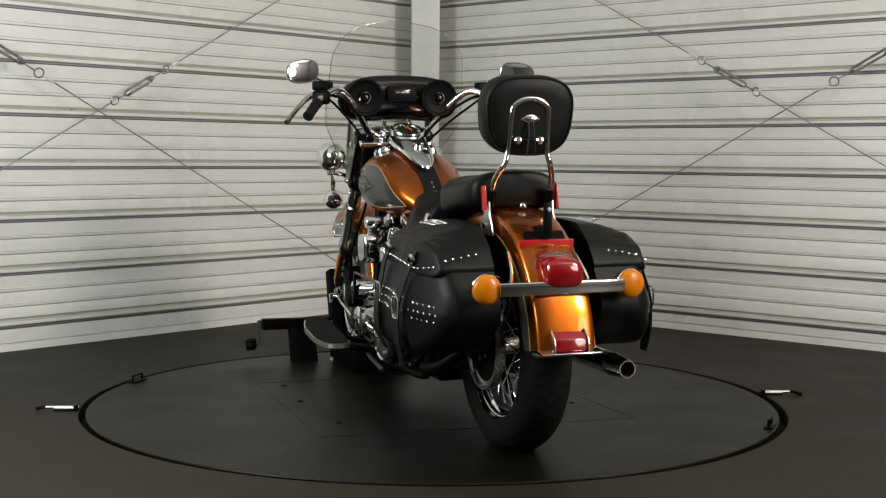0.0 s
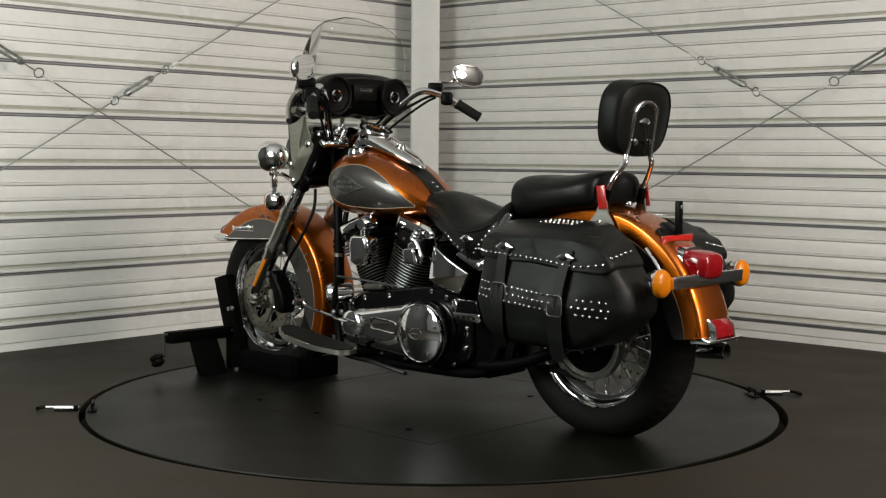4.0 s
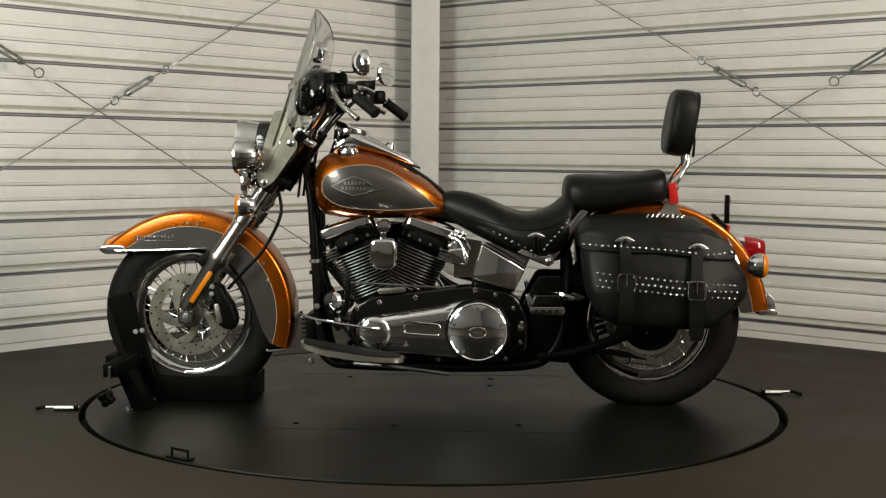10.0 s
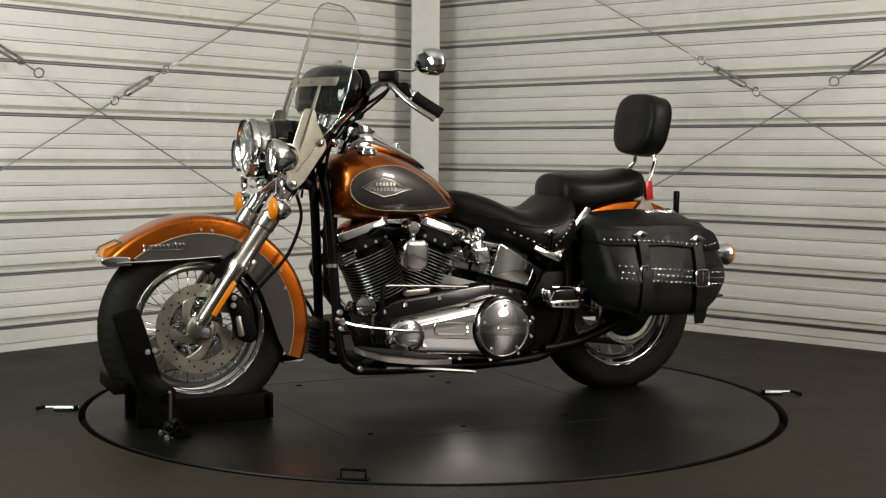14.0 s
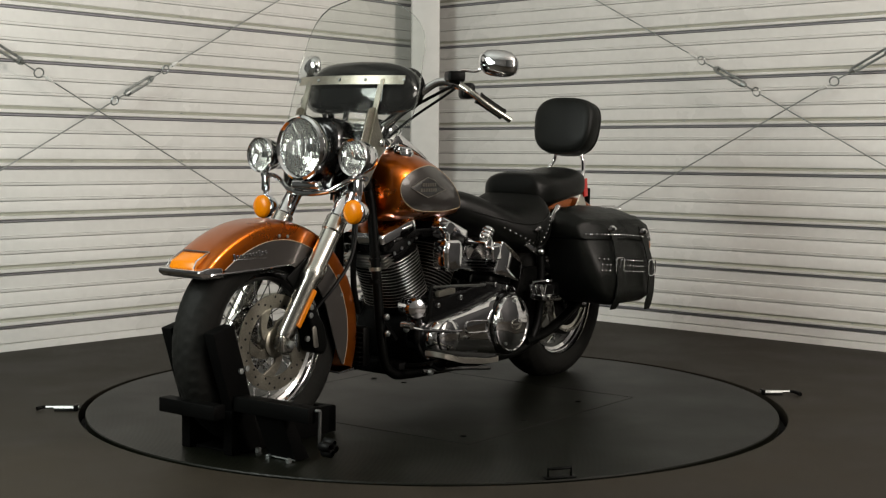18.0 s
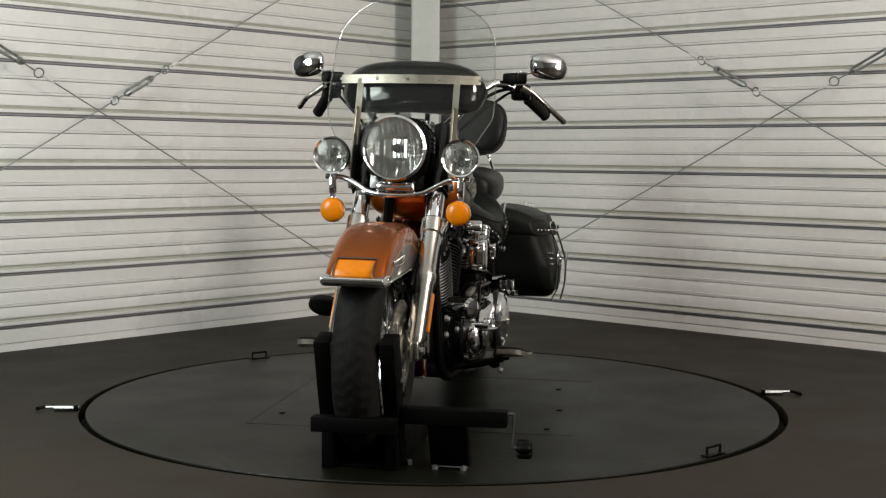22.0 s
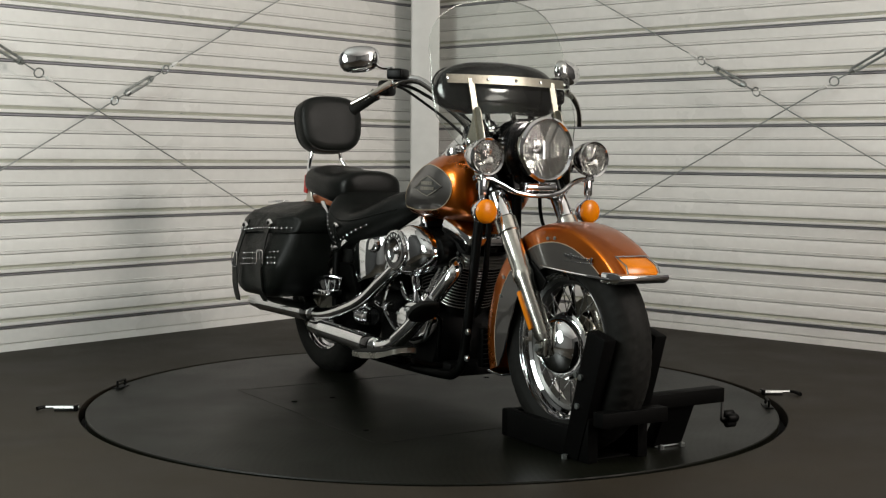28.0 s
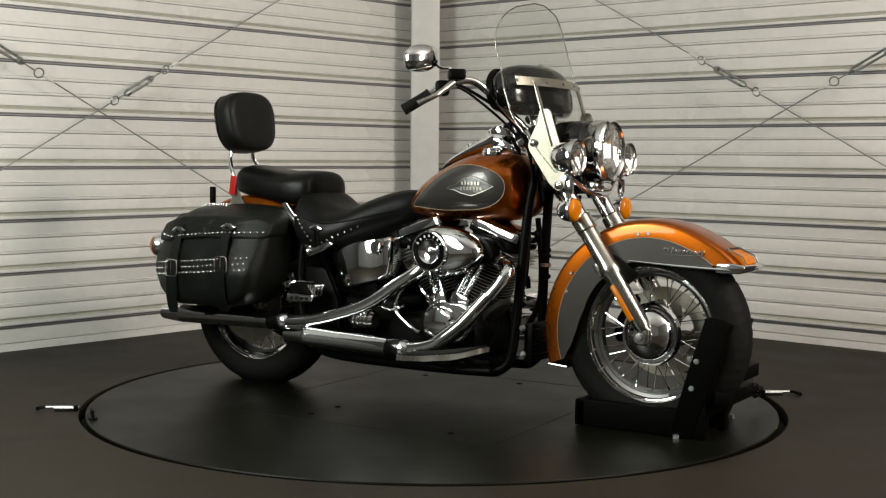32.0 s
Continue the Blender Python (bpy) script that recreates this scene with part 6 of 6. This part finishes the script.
# footboards, pedals, levers
for s in (1, -1):
    o = [(0.430, 0.335), (0.420, 0.372), (0.36, 0.388), (0.20, 0.385), (0.10, 0.362), (0.085, 0.32), (0.10, 0.275), (0.36, 0.268), (0.42, 0.290)]
    o2 = rounded(o, 0.03, 4)

    def fz(x):
        return 0.212 + 0.045 * max(0.0, (x - 0.24) / 0.2) ** 1.6 - 0.012 * max(0.0, (0.24 - x) / 0.16)

    board = part("footboard", skin([[Vector((x, s * y, fz(x) + h)) for x, y in o2] for h in (-0.010, -0.008, 0.004, 0.006)]), BRUSHED, bike, "long footboard with a polished rim", 40)
    part("footboard_pad", skin([[Vector((0.25 + (x - 0.25) * 0.95, s * (0.328 + (y - 0.328) * 0.92), fz(x) + h)) for x, y in o2] for h in (0.005, 0.011)]), RUBBER, board, "black rubber pad", 40)
    for x, z in ((0.32, 0.195), (0.17, 0.180)):
        part("footboard_bracket", tube([(x, s * 0.14, z - 0.02), (x, s * 0.20, z - 0.012), (x, s * 0.27, z + 0.006), (x, s * 0.30, z + 0.014)], 0.011, 8, 3), SATIN, board)
    part("hinge_bolt", tube([(0.34, s * 0.26, 0.198), (0.32, s * 0.27, 0.184), (0.30, s * 0.28, 0.186)], 0.009, 8, 3), SATIN, board)
    # passenger pegs
    peg = part("passenger_peg", slab(rounded([(-0.328, 0.366), (-0.345, 0.410), (-0.430, 0.412), (-0.443, 0.372), (-0.440, 0.352), (-0.335, 0.352)], 0.010), s * 0.190, s * 0.250, 0.008, 3), BLACK, bike, "folding passenger footpeg with a chrome rim")
    part("peg_rim", slab(rounded([(-0.326, 0.370), (-0.331, 0.346), (-0.438, 0.340), (-0.447, 0.350), (-0.445, 0.372)], 0.008), s * 0.186, s * 0.254, 0.005, 2), CHROME, peg)
    for k in range(4):
        part("peg_slot", box(0.013, 0.004, 0.010, Matrix.Translation((-0.352 - 0.0225 * k, s * 0.2545, 0.3565)), 0.0015, 1), RUBBER, peg)
    for k in range(3):
        part("peg_rib", box(0.016, 0.009, 0.056, Matrix.Translation((-0.331, s * (0.198 + 0.021 * k), 0.380)) @ Matrix.Rotation(radians(18), 4, "Y"), 0.003, 2), CHROME, peg)
    part("peg_bracket", slab(rounded([(-0.435, 0.402), (-0.480, 0.412), (-0.520, 0.398), (-0.500, 0.386), (-0.44, 0.384)], 0.005), s * 0.178, s * 0.186, 0.002), STEEL, peg, "pale steel peg bracket")
    part("peg_arm", tube([(-0.40, s * 0.15, 0.40), (-0.44, s * 0.19, 0.405), (-0.48, s * 0.20, 0.395)], 0.012, 8, 3), CHROME, peg)
part("side_stand", tube([(0.27, 0.17, 0.155), (0.12, 0.20, 0.150), (-0.06, 0.205, 0.130)], 0.0075, 8, 4), WELL, bike, "folded dull steel side stand")
shift = part("shift_lever", join(tube([(0.450, 0.235, 0.335), (0.40, 0.235, 0.318), (0.33, 0.235, 0.305), (0.22, 0.245, 0.292), (0.175, 0.255, 0.290)], 0.0055, 8, 4), lathe([(0.011, -0.01), (0.012, 0.03), (0, 0.032)], axis((0.450, 0.235, 0.335), YAX), 14)), CHROME, bike, "chrome heel-toe shift lever")
part("shift_linkage", tube([(0.280, 0.210, 0.440), (0.16, 0.21, 0.436), (-0.03, 0.20, 0.425)], 0.0045, 8, 2), WELL, bike)
part("shift_arm", slab(rounded([(0.275, 0.450), (0.292, 0.445), (0.300, 0.36), (0.318, 0.33), (0.300, 0.318), (0.284, 0.345)], 0.006), 0.205, 0.214, 0.002), SATIN, bike)
bp = part("brake_pedal", skin([super_ring(24, lambda a, b: Vector((0.432 + 0.036 * k * a - 0.75 * h, -0.276 + 0.054 * k * b, 0.372 + 0.70 * h + 0.034 * k * a)), 2.2) for k, h in ((0.9, -0.010), (1.0, -0.006), (1.0, 0.006), (0.92, 0.010), (0.6, 0.011))]), RUBBER, bike, "large oval black brake pedal")
part("pedal_arm", tube([(0.43, -0.255, 0.366), (0.41, -0.20, 0.34), (0.37, -0.18, 0.26), (0.32, -0.15, 0.20)], 0.0065, 8, 4), SATIN, bp)
for p, s in (((0.405, 0.118, 0.345), 1), ((0.40, 0.118, 0.29), 1), ((0.33, 0.14, 0.30), 1), ((0.44, -0.11, 0.300), -1), ((0.445, -0.115, 0.215), -1), ((0.40, 0.30, 0.185), 1)):
    part("engine_screw", lathe([(0.011, 0), (0.011, 0.008), (0.007, 0.012), (0, 0.012)], axis(p, (0, s, 0)), 8), ZINC, bike)
for k in range(6):
    part("spark_cable", tube([(0.17 + 0.01 * k, 0.12, 0.60), (0.20 + 0.012 * k, 0.13, 0.625), (0.25 + 0.008 * k, 0.11, 0.60)], 0.004, 6, 3), PLASTIC, engine)

# ---- the wheel chock ----
chock = new("wheel_chock")
tagged(chock, "black steel wheel chock clamping the front wheel", "wheel chock")
for s in (1, -1):
    part("rail", box(0.40, 0.030, 0.085, Matrix.Translation((0.835, s * 0.092, 0.0445)), 0.003), POWDER, chock)
    arm = slab(rounded([(0.955, 0.002), (1.030, 0.002), (1.110, 0.24), (1.148, 0.362), (1.070, 0.382), (1.030, 0.26)], 0.004, 2), s * 0.070, s * 0.112, 0.003)
    part("upright", arm, POWDER, chock, "slanted black steel upright")
    for x, z in ((1.045, 0.245), (1.022, 0.250), (1.03, 0.160)):
        part("bolt", lathe([(0.009, 0), (0.009, 0.007), (0, 0.008)], axis((x, s * 0.112, z), (0, s, 0)), 6), ZINC, chock)
    for x in (0.985,):
        part("foot_bolt", lathe([(0.010, 0), (0.010, 0.012), (0.005, 0.014), (0, 0.014)], Matrix.Translation((x, s * 0.122, 0.0)), 6), ZINC, chock)
part("rear_stop", box(0.035, 0.214, 0.082, Matrix.Translation((0.648, 0, 0.043)), 0.003), POWDER, chock)
part("floor_plate", box(0.40, 0.18, 0.006, Matrix.Translation((0.85, 0, 0.004)), 0.001), POWDER, chock)
part("front_crossbar", box(0.045, 0.235, 0.042, Matrix.Translation((1.130, 0, 0.137)), 0.003), POWDER, chock)
for s in (1, -1):
    part("front_post", box(0.05, 0.036, 0.13, Matrix.Translation((1.05, s * 0.09, 0.0655)), 0.003), POWDER, chock)
part("side_beam", box(0.048, 0.300, 0.044, Matrix.Translation((1.048, 0.258, 0.154)), 0.003), POWDER, chock)
part("beam_post", slab([(0.950, 0.002), (1.006, 0.002), (1.064, 0.134), (1.022, 0.134)], 0.189, 0.297, 0.003), POWDER, chock, "slanted black steel leg plate")
part("post_edge", tube([(1.010, 0.192, 0.005), (1.010, 0.296, 0.005)], 0.0025, 6, 1), ZINC, chock)
for y in (0.205, 0.285):
    part("foot_bolt", lathe([(0.009, 0), (0.009, 0.010), (0.005, 0.013), (0, 0.013)], Matrix.Translation((1.024, y, 0.0)), 6), ZINC, chock)
part("crank_handle", join(tube([(1.045, 0.395, 0.165), (1.045, 0.422, 0.168), (1.045, 0.426, 0.160), (1.045, 0.424, 0.085), (1.045, 0.430, 0.074), (1.045, 0.462, 0.072)], 0.0048, 8, 3)), WELL, chock, "bent steel crank handle")
part("knob", join(*[lathe([(0.008, -0.02), (0.013, -0.014), (0.013, 0.014), (0.008, 0.02)], axis((1.045 + 0.014 * math.cos(a), 0.456, 0.072 + 0.014 * math.sin(a)), YAX), 12) for a in (0.3, 1.9, 3.4, 4.9)]), PLASTIC, chock, "black star knob")


# ---- what moves ----
def motions():
    ts = [k * 1.0 for k in range(33)]
    spun = [(t, pose(-0.0094, 0.0006, 0, 0, 0, turn(t))) for t in ts]
    stand = Matrix.Translation((-0.0121, 0.0, 0))
    lean = Matrix.Translation((-0.0121, -0.0055, 0)) @ pose(0, 0, 0, -0.88, 0, 0)
    walk(turntable, [(t, pose(-0.003, 0, 0, 0, 0, turn(t))) for t in ts])
    walk(chock, [(t, m @ stand) for t, m in spun])
    walk(bike, [(t, m @ lean) for t, m in spun])


motions()
